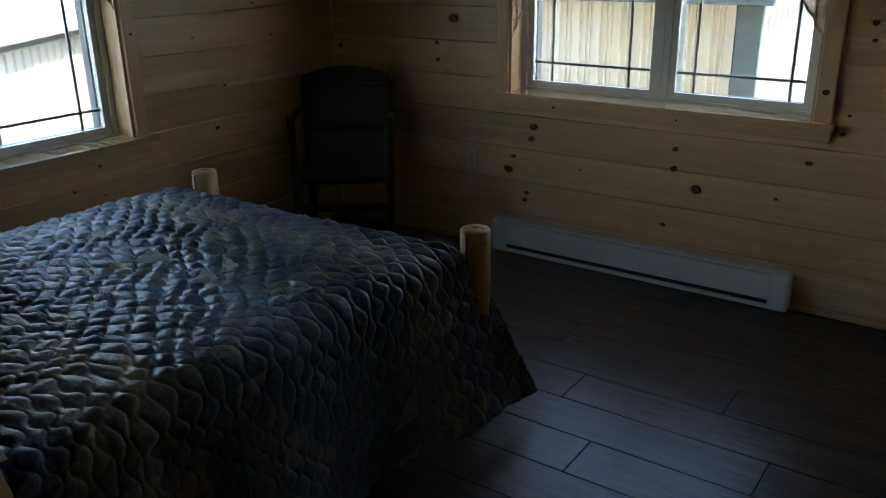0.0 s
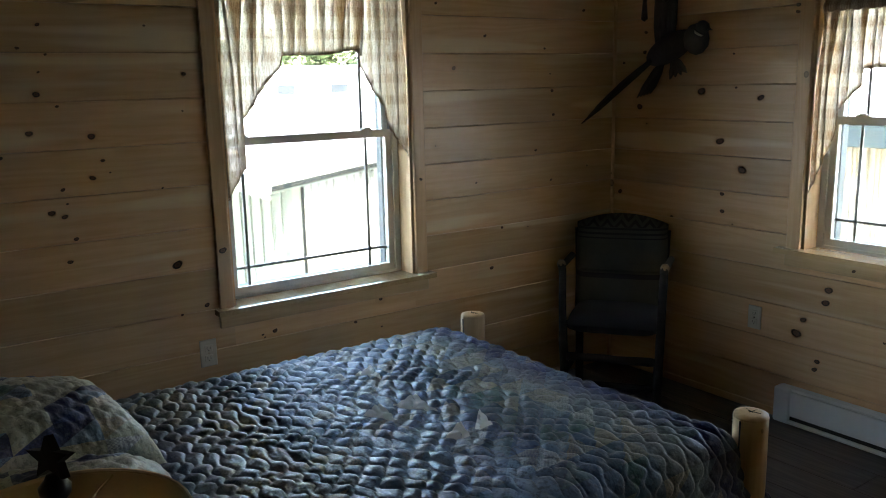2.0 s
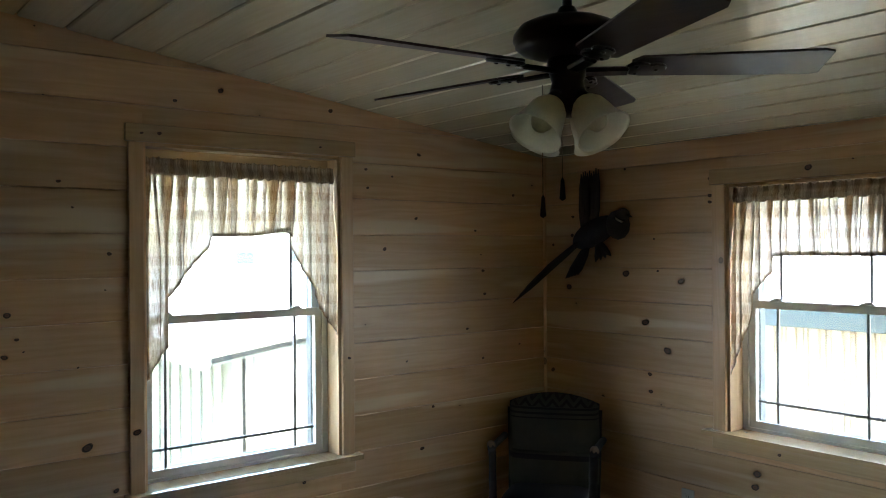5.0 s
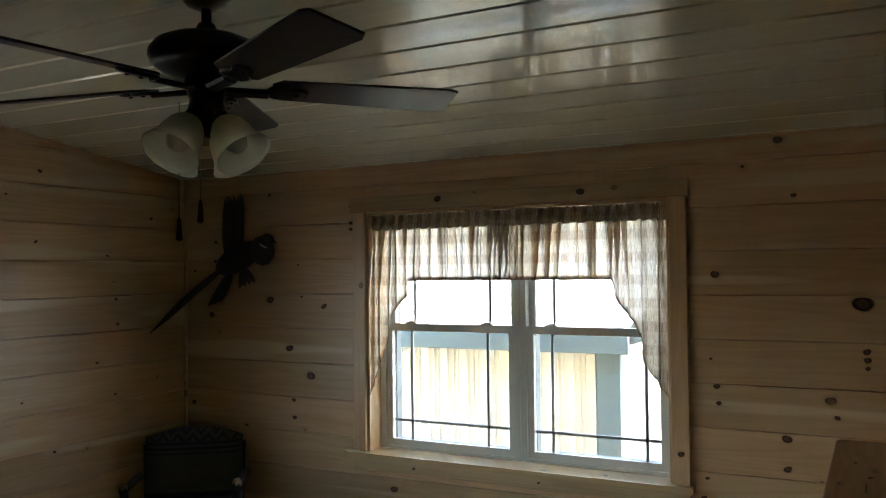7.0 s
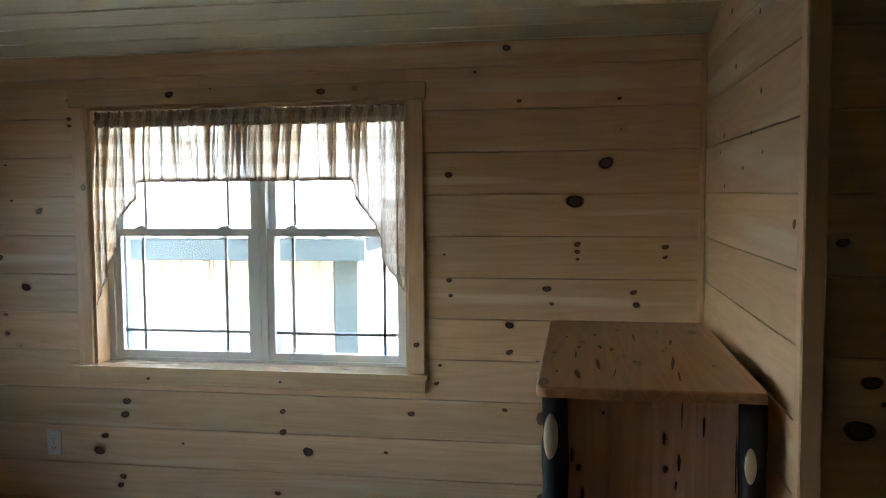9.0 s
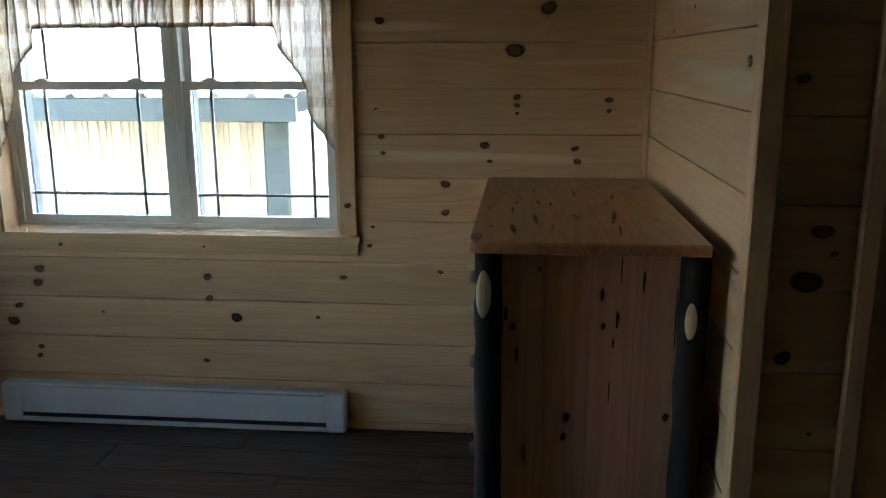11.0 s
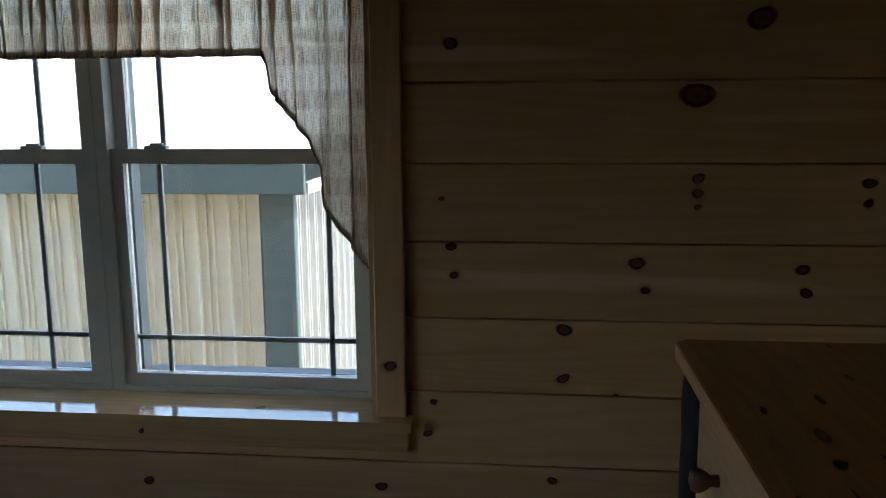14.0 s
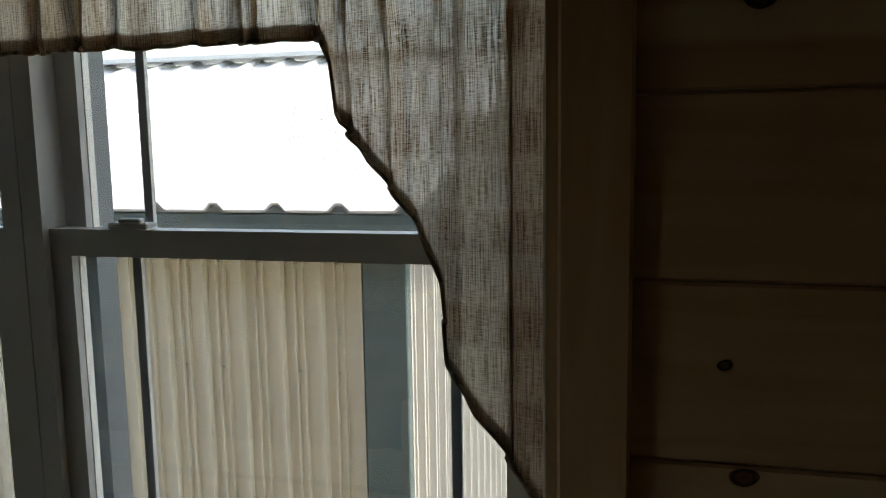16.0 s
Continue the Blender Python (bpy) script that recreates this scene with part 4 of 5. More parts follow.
def tree(at, height, seed, label):
    """Tapered trunk, limbs and a loose crown of many small leaves."""
    rr = random.Random(seed)
    root = thing("tree", label, "tree", at)
    tb = bmesh.new()
    add_rod(tb, (0, 0, 0), (0.1, 0, height * 0.55), 0.22, 0.11, 8, 4, 0.2, seed)
    tips = []
    for i in range(9):
        a, z = rr.uniform(0, 6.28), height * rr.uniform(0.35, 0.6)
        tip = Vector((math.cos(a) * height * 0.28, math.sin(a) * height * 0.28, z + height * rr.uniform(0.12, 0.36)))
        add_rod(tb, (0, 0, z), tip, 0.07, 0.02, 5)
        tips.append(tip)
    part("trunk", tb, M_TRUNK, root)
    verts, faces = [], []
    for i in range(2600):
        tip = rr.choice(tips)
        c = tip + Vector((rr.gauss(0, 1), rr.gauss(0, 1), rr.gauss(0, 0.8))) * height * 0.085
        n1 = Vector((rr.uniform(-1, 1), rr.uniform(-1, 1), rr.uniform(-1, 1))).normalized() * 0.16
        n2 = Vector((rr.uniform(-1, 1), rr.uniform(-1, 1), rr.uniform(-1, 1))).normalized() * 0.12
        k = len(verts)
        verts += [c - n1, c + n2, c + n1, c - n2]
        faces.append((k, k + 1, k + 2, k + 3))
    me = bpy.data.meshes.new("crown")
    me.from_pydata(verts, [], faces)
    me.materials.append(M_LEAF)
    ob = new("crown", me)
    ob.parent = root
    tagged(ob, "loose pale green crown")


tree((-53, 26, -1.25), 6.6, 3, "broad leafy tree beyond the houses")
tree((-51.5, 30.2, -1.25), 6.2, 4, "broad leafy tree beyond the houses")
tree((-56, 23, -1.25), 6.0, 5, "broad leafy tree beyond the houses")


# ---- curtains ----
def interp(table, u):
    for (a, va), (b, vb) in zip(table, table[1:]):
        if u <= b:
            return va + (vb - va) * max(0.0, (u - a)) / (b - a)
    return table[-1][1]


def with_uv(ob, coords):
    """Lay the cloth's own measure, one (u, v) a vertex, on a mesh."""
    layer = ob.data.uv_layers.new(name="cloth")
    for loop in ob.data.loops:
        layer.data[loop.index].uv = coords[loop.vertex_index]
    return ob


def gathers(width, rr):
    """Uneven folds across a gathered cloth: (place, overlap, slant, reach of the fold down the cloth)."""
    folds, x = [], 0.012
    while x < width - 0.014:
        folds.append((x, rr.choice((0.004, 0.007, 0.011, 0.016, 0.024)), rr.uniform(-0.016, 0.016), rr.uniform(0.25, 1.0)))
        x += rr.choice((0.020, 0.028, 0.036, 0.048, 0.066)) * rr.uniform(0.8, 1.2)
    return folds


def valance(name, axis, face, inward, a, b, top, left, right, label, seed):
    """A gathered valance with two tails; left and right: (distance from the side, height of the hem)."""
    root = thing(name, label, "curtain")
    rr = random.Random(seed)
    width = b - a
    head = 0.070
    folds = gathers(width, rr)

    def at(u, d, z):
        return Vector((u, face + inward * d, z)) if axis == "y" else Vector((face + inward * d, u, z))

    def hem(x):
        x = min(max(x, 0.0), width)
        return min(interp(left, x), interp(right, width - x)) + 0.004 * noise.noise(Vector((x * 30, seed, 0)))

    # each fold gives a lip in front, a return behind it and a panel on to the next fold
    knots = [(0.0, 0.004, 0.0, 0.0, 1.0)]
    for i, (x, lap, slant, reach) in enumerate(folds):
        nxt = folds[i + 1][0] if i + 1 < len(folds) else width
        knots.append((x, 0.018 + 0.5 * lap, lap, slant, reach))
        knots.append((x, -0.004 - 0.3 * lap, -lap, slant, reach))
        knots.append(((x + nxt) / 2, 0.004 + 0.010 * rr.random(), 0.0, slant * 0.6, 1.0))
    knots.append((width, 0.004, 0.0, 0.0, 1.0))

    def column(i, f, fv):
        x0, d0, l0, t0, r0 = knots[i]
        x1, d1, l1, t1, r1 = knots[i + 1]
        e = f * f * (3 - 2 * f)

        def ease(r):
            return max(0.22, 1.0 - 0.95 * fv * (1.2 - 0.5 * r))
        xa, xb = x0 + l0 * ease(r0) + t0 * fv, x1 + l1 * ease(r1) + t1 * fv
        x = xa + (xb - xa) * (e * 0.6 + f * 0.4)
        d = (d0 * (1 - e) + d1 * e) * (0.7 + 0.6 * fv - 1.0 * fv * fv)
        return min(max(x, 0.002), width - 0.002), d + 0.030 * fv * fv * max(0.0, 1 - min(x, width - x) / 0.18)
    samples = [(i, k / 5) for i in range(len(knots) - 1) for k in range(5)] + [(len(knots) - 2, 1.0)]
    rows_n, arc, last = 34, 0.0, None
    bm, coords, grid = bmesh.new(), [], []
    for i, f in samples:
        xm, dm = column(i, f, 0.5)
        if last:
            arc += math.hypot(xm - last[0], dm - last[1])
        last = (xm, dm)
        flat_x = knots[i][0] + (knots[i + 1][0] - knots[i][0]) * f + knots[i][3] * (1 - f) + knots[i + 1][3] * f
        z1, z0 = top - head + 0.006, hem(flat_x)
        line = []
        for j in range(rows_n + 1):
            fv = j / rows_n
            z = z1 + (z0 - z1) * fv
            drop = min(1.0, (z1 - z) / 0.30)
            x, d = column(i, f, drop)
            d += 0.0045 * noise.noise(Vector((arc * 16, z * 9, seed)))
            line.append(bm.verts.new(at(a + x, d, z)))
            coords.append((arc, z))
        grid.append(line)
    for p, q in zip(grid, grid[1:]):
        for j in range(rows_n):
            bm.faces.new((p[j], q[j], q[j + 1], p[j + 1]))
    bm.verts.index_update()
    hem_pts = [line[-1].co.copy() for line in grid]
    with_uv(part("cloth", bm, M_CLOTH, root, "sheer plaid cloth", smooth=True), coords)

    # the rod pocket and the ruffle that stands above it
    bm, coords, grid = bmesh.new(), [], []
    for i in range(421):
        s = i / 420 * width
        wave = noise.noise(Vector((s * 62, seed, 3.0)))
        fine = noise.noise(Vector((s * 130, seed, 8.0)))
        line = []
        for j in range(13):
            fv = j / 12
            crest = max(0.0, fv - 0.62) / 0.38
            z = top - head + fv * head + crest * (0.009 * wave + 0.006 * fine)
            puff = 0.011 * math.sin(math.pi * min(1.0, fv / 0.62))
            line.append(bm.verts.new(at(a + 0.003 + s / width * (width - 0.006), 0.005 + puff + (0.006 * wave + 0.004 * fine) * (0.5 + crest), z)))
            coords.append((s * 1.9, z))
        grid.append(line)
    for p, q in zip(grid, grid[1:]):
        for j in range(12):
            bm.faces.new((p[j], q[j], q[j + 1], p[j + 1]))
    bm.verts.index_update()
    solidify(with_uv(part("rod_pocket", bm, M_HEADER, root, "gathered ruffled header", smooth=True), coords), 0.003)
    bm = add_rod(bmesh.new(), at(a + 0.001, 0.0, top - 0.045), at(b - 0.001, 0.0, top - 0.045), 0.006, 0.006, 10)
    part("rod", bm, M_VINYL, root)
    # the turned-up hem, a second layer behind the edge
    bm, coords, grid, arc = bmesh.new(), [], [], 0.0
    back = at(0, -0.0025, 0) - at(0, 0, 0)
    for k, p in enumerate(hem_pts):
        arc += (p - hem_pts[k - 1]).length if k else 0.0
        grid.append([bm.verts.new(p + back), bm.verts.new(p + back + Vector((0, 0, 0.015)))])
        coords += [(arc, p.z), (arc, p.z + 0.015)]
    for p, q in zip(grid, grid[1:]):
        bm.faces.new((p[0], q[0], q[1], p[1]))
    bm.verts.index_update()
    with_uv(part("hem_fold", bm, M_HEADER, root, "turned-up hem", smooth=True), coords)
    bm, coords, arc = bmesh.new(), [], 0.0
    for p, q in zip(hem_pts, hem_pts[1:]):
        if (q - p).length > 4e-4:
            before = len(bm.verts)
            add_rod(bm, p, q, 0.0024, 0.0024, 5)
            arc += (q - p).length
            coords += [(arc, p.z)] * (len(bm.verts) - before)
    bm.verts.index_update()
    with_uv(part("hem", bm, M_HEADER, root, "bound dark hem"), coords)
    return root


valance("valance_curtain", "y", YB + 0.035, -1, WIN_B["a"] + 0.013, WIN_B["b"] - 0.013, 1.930,
        [(0.0, 1.085), (0.03, 1.165), (0.088, 1.333), (0.098, 1.385), (0.092, 1.44), (0.150, 1.515), (0.188, 1.555), (0.192, 1.622), (0.24, 1.624)],
        [(0.0, 1.160), (0.019, 1.180), (0.100, 1.297), (0.106, 1.371), (0.131, 1.44), (0.215, 1.542), (0.221, 1.60), (0.230, 1.624)],
        "sheer brown plaid valance with tails over the double window", 11)
valance("valance_curtain", "x", XA - 0.035, 1, WIN_A["a"] + 0.013, WIN_A["b"] - 0.013, 2.036,
        [(0.0, 1.150), (0.024, 1.185), (0.090, 1.28), (0.097, 1.47), (0.179, 1.576), (0.265, 1.67), (0.275, 1.722), (0.465, 1.724), (0.635, 1.748)],
        [(0.0, 1.265), (0.010, 1.290), (0.085, 1.394), (0.112, 1.496), (0.173, 1.586), (0.215, 1.674), (0.222, 1.728), (0.245, 1.748)],
        "sheer brown plaid valance with tails over the single window", 12)


# ---- heater and outlets ----
heater = thing("baseboard_heater", "long white enamelled electric baseboard heater along the wall", "heater", (-2.655, YB, 0))
HL = 1.480
part("casing", box(0.012, HL - 0.012, -0.062, -0.002, 0.045, 0.163, bevel=0.006, seg=2), M_HEATER, heater)
part("top_lip", box(0.010, HL - 0.010, -0.052, -0.002, 0.163, 0.176, bevel=0.004), M_HEATER, heater)
part("outlet_slot", box(0.07, HL - 0.07, -0.058, -0.004, 0.028, 0.0448), M_DARK, heater, "dark air slot")
part("bottom_lip", box(0.010, HL - 0.010, -0.066, -0.002, 0.006, 0.028, bevel=0.005), M_HEATER, heater)
for x0 in (0.0, HL - 0.085):
    part("end_cap", box(x0, x0 + 0.085, -0.068, -0.002, 0.004, 0.175, bevel=0.012, seg=3), M_HEATER, heater)


def outlet(at, turn, label):
    """A duplex outlet on a wall; faces -y before the turn."""
    root = thing("wall_outlet", label, "outlet", at, turn)
    part("plate", box(-0.035, 0.035, -0.006, 0, -0.057, 0.057, bevel=0.003, seg=2), M_PLATE, root)
    for z in (-0.021, 0.021):
        r = part("receptacle", box(-0.016, 0.016, -0.0085, -0.006, z - 0.014, z + 0.014, bevel=0.0012), M_PLATE, root)
        part("slot", box(-0.0075, -0.0055, -0.0092, -0.0084, z - 0.004, z + 0.006), M_DARK, r)
        part("slot", box(0.0055, 0.0075, -0.0092, -0.0084, z - 0.004, z + 0.006), M_DARK, r)
        part("slot", box(-0.002, 0.002, -0.0092, -0.0084, z - 0.011, z - 0.007), M_DARK, r)
    part("screw", box(-0.003, 0.003, -0.0088, -0.006, -0.003, 0.003, bevel=0.001), M_CHROME, root)


outlet((-2.817, YB, 0.459), 0, "pale plastic duplex outlet on the pine wall under the double window")
outlet((XA, 1.290, 0.536), 90, "pale plastic duplex outlet on the pine wall beside the bed")


# ---- bed ----
BX0, BX1, BY0, BY1, BZ = -3.20, -1.86, 0.16, 2.13, 0.625
frame_bed = thing("bed_frame", "rustic peeled log bed frame with round posts", "bed frame", ((BX0 + BX1) / 2, BY1, 0))
cx = (BX0 + BX1) / 2


def log_post(x, y, h, r, seed, label=""):
    bm = bmesh.new()
    add_rod(bm, (x - cx, y - BY1, 0), (x - cx, y - BY1, h - 0.012), r, r * 0.98, 28, 10, 0.05, seed)
    add_lathe(bm, [(r * 0.985, h - 0.012), (r * 0.93, h - 0.003), (r * 0.6, h), (0.002, h + 0.0015)], 28, (x - cx, y - BY1, 0))
    p = part("post", bm, M_LOG, frame_bed, label, smooth=True)
    cb = bmesh.new()
    add_box(cb, x - cx - 0.002, x - cx + 0.002, y - BY1 - r - 0.0012, y - BY1 - r * 0.4, 0.05, h - 0.015)
    part("drying_check", cb, M_DARK, p)
    cb = bmesh.new()
    for a in (0.3, 1.5, 2.7):
        d = Vector((math.cos(a), math.sin(a), 0)) * r * 0.55
        add_rod(cb, Vector((x - cx, y - BY1, h + 0.0016)) - d * 0.3, Vector((x - cx, y - BY1, h + 0.0012)) + d, 0.0012, 0.0006, 4)
    part("end_check", cb, M_DARK, p)


log_post(-1.845, 2.175, 0.672, 0.050, 1, "peeled log foot post")
log_post(-3.150, 2.190, 0.672, 0.050, 2)
log_post(-1.785, 0.195, 1.205, 0.050, 3)
log_post(-3.22, 0.195, 1.205, 0.050, 4)
for y, z in ((2.18, 0.30), (0.125, 0.40), (0.125, 0.80)):
    bm = add_rod(bmesh.new(), (-3.15 - cx, y - BY1, z), (-1.815 - cx, y - BY1, z), 0.045, 0.045, 16, 8, 0.08, y)
    part("cross_rail", bm, M_LOG, frame_bed, smooth=True)
for x in (-3.13, -1.90):
    bm = add_rod(bmesh.new(), (x - cx, 0.1 - BY1, 0.27), (x - cx, 2.15 - BY1, 0.27), 0.045, 0.045, 16, 8, 0.08, x)
    part("side_rail", bm, M_LOG, frame_bed, smooth=True)
solo("mattress", box(BX0 + 0.03, BX1 - 0.03, BY0, BY1 - 0.03, 0.315, BZ - 0.03, bevel=0.05, seg=3), plain("mattress ticking", (0.5, 0.48, 0.44), 0.9, 0, 0.1), "pale mattress under the quilt", "mattress")


def puff(s, v):
    """Scalloped quilting: staggered rows of plump lens-shaped shells with sharp seams."""
    v = v + 0.020 * noise.noise(Vector((s * 4.1, v * 4.1, 4.0)))
    row = v / 0.037
    w = 2 * math.pi * s / 0.084 + 4.2 * noise.noise(Vector((s * 6.0, v * 5.0, 9.0)))
    jag = 0.34 * noise.noise(Vector((s * 16, v * 16, 2.0)))

    def seam(k):
        return k + 0.25 * math.sin(w + math.pi * (k % 2)) + jag
    k = math.floor(row)
    if row < seam(k):
        k -= 1
    elif row >= seam(k + 1):
        k += 1
    lo, hi = seam(k), seam(k + 1)
    f = min(1.0, max(0.0, (row - lo) / max(0.05, hi - lo)))
    plump = (4 * f * (1 - f)) ** 0.42 * (0.50 + 0.50 * f)
    return 0.0138 * plump * (0.35 + 0.65 * min(1.6, hi - lo)) * (0.85 + 0.45 * noise.noise(Vector((s * 19, v * 19, 6.0))))


def quilt():
    w, d, r = BX1 - BX0, 0.52, 0.075
    ln, foot = BY1 - BY0, 0.12

    def section(s, width):
        """Across the bed: offset from the near edge inward and the drop."""
        if s <= 0:
            return s, 0.0, 0.0
        arc = r * math.pi / 2
        if s < arc:
            a = s / r
            return r * math.sin(a), -r * (1 - math.cos(a)), a
        return r, -r - (s - arc), math.pi / 2

    def surf(fu, fv):
        s_all = -0.16 + fu * (w + d + 0.16)
        v_all = fv * (ln + foot)
        s_side = s_all - (w - r)
        x_off, drop, ang = section(s_side, w)
        y_off, ydrop, yang = section(v_all - (ln - r), ln)
        x = BX0 + (w - r) + x_off if s_side > 0 else BX0 + s_all
        y = BY0 + (ln - r) + y_off if v_all > ln - r else BY0 + v_all
        z = BZ + drop + ydrop * (1 if s_side <= 0 else max(0.0, 1 - s_side / 0.25))
        if s_all < 0:
            z -= 0.45 * -s_all + 0.0
            x = BX0 + s_all * 0.55
        p = puff(s_all, v_all)
        z += 0.012 * noise.noise(Vector((s_all * 2.2, v_all * 2.2, 5.0)))
        z -= 0.035 * max(0.0, 1 - abs(s_all - 0.2) / 0.5) * 0.3
        hang = max(0.0, s_side) / d
        if hang > 0:
            flare = 0.04 * hang * hang + 0.016 * hang * math.sin(v_all * 11 + 0.8) + 0.006 * hang * math.sin(v_all * 29)
            flare += 0.115 * hang ** 1.2 * max(0.0, (v_all - (ln - 0.35)) / 0.45)
            x += flare
            y += 0.17 * hang ** 0.8 * max(0.0, (v_all - (ln - 0.40)) / 0.52) ** 1.5
        return Vector((x - cx + p * math.sin(ang), y - BY1, z + p * math.cos(ang)))
    bm = bmesh.new()
    add_grid(bm, surf, 430, 560)
    ob = new("quilt", mesh_of("quilt", bm, M_QUILT, True))
    ob.matrix_basis = Matrix.Translation((cx, BY1, 0))
    solidify(ob, 0.006)
    tri_mat = plain("pale pieced cotton", (0.68, 0.72, 0.77), 0.85, 0, 0.12, 200)
    for a, b, c in (((-2.91, 1.50), (-2.82, 1.55), (-2.96, 1.59)), ((-2.92, 1.41), (-2.87, 1.45), (-2.95, 1.47)), ((-2.60, 1.35), (-2.50, 1.41), (-2.65, 1.44)),
                    ((-2.61, 1.46), (-2.48, 1.54), (-2.65, 1.57)), ((-2.30, 1.43), (-2.27, 1.50), (-2.38, 1.55)), ((-2.30, 1.54), (-2.28, 1.59), (-2.42, 1.65))):
        tb = bmesh.new()
        rows = []
        for i in range(21):
            row = []
            for j in range(21 - i):
                f, g = i / 20, j / 20
                x = a[0] + (b[0] - a[0]) * f + (c[0] - a[0]) * g
                y = a[1] + (b[1] - a[1]) * f + (c[1] - a[1]) * g
                p = surf((x - BX0 + 0.16) / (w + d + 0.16), (y - BY0) / (ln + foot))
                row.append(tb.verts.new(p + Vector((0, 0, 0.0046))))
            rows.append(row)
        for i in range(20):
            for j in range(20 - i):
                tb.faces.new((rows[i][j], rows[i + 1][j], rows[i][j + 1]))
                if j < 19 - i:
                    tb.faces.new((rows[i + 1][j], rows[i + 1][j + 1], rows[i][j + 1]))
        bmesh.ops.recalc_face_normals(tb, faces=tb.faces)
        part("pieced_triangle", tb, tri_mat, ob, "pale pieced triangle", smooth=True)
    return tagged(ob, "blue, green and tan patchwork quilt spread over the bed", "quilt")


quilt()


def pillow(at, turn, w, d, h, seed, label):
    def surf(top):
        def f(u, v):
            a, b = u * 2 - 1, v * 2 - 1
            rim = max(0.0, (1 - abs(a) ** 3.2)) ** 0.5 * max(0.0, (1 - abs(b) ** 3.2)) ** 0.5
            z = h * rim * (1 if top else -0.3)
            x, y = a * w / 2, b * d / 2
            if top:
                z += puff(x + 3, y + 5) * rim + 0.018 * noise.noise(Vector((x * 5, y * 5, seed))) * rim
            return Vector((x, y, z))
        return f
    bm = bmesh.new()
    add_grid(bm, surf(True), 90, 70)
    add_grid(bm, surf(False), 24, 20)
    bmesh.ops.recalc_face_normals(bm, faces=bm.faces)
    ob = new("pillow", mesh_of("pillow", bm, M_SHAM, True))
    ob.matrix_basis = pose(*at, -6, 0, turn)
    tagged(ob, label, "pillow", "pillows on the bed")


pillow((-2.93, 0.50, BZ + 0.045), 4, 0.66, 0.50, 0.13, 1.0, "plump patchwork pillow sham on the bed")
pillow((-2.24, 0.47, BZ + 0.045), -4, 0.66, 0.50, 0.13, 7.0, "plump patchwork pillow sham on the bed")


# ---- nightstand and lamp ----
LX, LY = -1.585, 0.350
stand = thing("nightstand", "small rustic pine nightstand beside the bed", "nightstand", (-1.505, 0.29, 0))
part("top", box(-0.20, 0.20, -0.20, 0.28, 0.575, 0.60, bevel=0.006), M_HICK_TOP, stand)
part("body", box(-0.17, 0.17, -0.17, 0.24, 0.12, 0.575), M_HICK, stand)
for x in (-0.17, 0.17):
    for y in (-0.17, 0.24):
        part("leg", add_rod(bmesh.new(), (x, y, 0), (x, y, 0.575), 0.026, 0.026, 10), M_BARK, stand)
lamp = thing("table_lamp", "table lamp with a linen drum shade and a dark star finial", "lamp", (LX, LY, 0.60))
bm = add_lathe(bmesh.new(), [(0.001, 0.0), (0.075, 0.0), (0.075, 0.012), (0.03, 0.03), (0.02, 0.06), (0.05, 0.10), (0.055, 0.14), (0.02, 0.19), (0.012, 0.22), (0.012, 0.478), (0.001, 0.478)], 24)
part("base", bm, M_BRONZE, lamp, "dark turned lamp base", smooth=True)
bm = add_lathe(bmesh.new(), [(0.190, 0.225), (0.189, 0.23), (0.1555, 0.475), (0.155, 0.48)], 56)
sh = part("shade", bm, M_LAMPSHADE, lamp, "cream linen shade", smooth=True)
solidify(sh, 0.003)
for rr_, zz in ((0.190, 0.225), (0.155, 0.48)):
    ring = bmesh.new()
    for j in range(40):
        a0, a1 = 2 * math.pi * j / 40, 2 * math.pi * (j + 1) / 40
        add_rod(ring, (rr_ * math.cos(a0), rr_ * math.sin(a0), zz), (rr_ * math.cos(a1), rr_ * math.sin(a1), zz), 0.003, 0.003, 6)
    part("shade_rim", ring, M_LAMPSHADE, sh)
sp = bmesh.new()
for a in (0.4, 2.5, 4.6):
    add_rod(sp, (0, 0, 0.474), (0.154 * math.cos(a), 0.154 * math.sin(a), 0.472), 0.0022, 0.0018, 6)
part("spider", sp, M_CHROME, lamp, "thin metal shade spokes")
bm = add_lathe(bmesh.new(), [(0.001, 0.476), (0.017, 0.479), (0.020, 0.492), (0.017, 0.505), (0.009, 0.512), (0.010, 0.517), (0.018, 0.526), (0.019, 0.536), (0.011, 0.546), (0.008, 0.552), (0.001, 0.553)], 20)
fin = part("finial", bm, M_BRONZE, lamp, "dark turned finial", smooth=True)
st = bmesh.new()
front, pts = [], []
for j in range(10):
    a, r = math.pi / 2 + j * math.pi / 5, (0.030 if j % 2 == 0 else 0.013)
    pts.append((r * math.cos(a), 0.572 + r * math.sin(a)))
for yy in (-0.005, 0.005):
    front.append([st.verts.new((x * 0.75, x * 0.66 + yy, z)) for x, z in pts])
for j in range(10):
    st.faces.new((front[0][j], front[0][(j + 1) % 10], front[1][(j + 1) % 10], front[1][j]))
st.faces.new(front[0][::-1])
st.faces.new(front[1])
part("star", st, M_BRONZE, fin, "dark metal star")


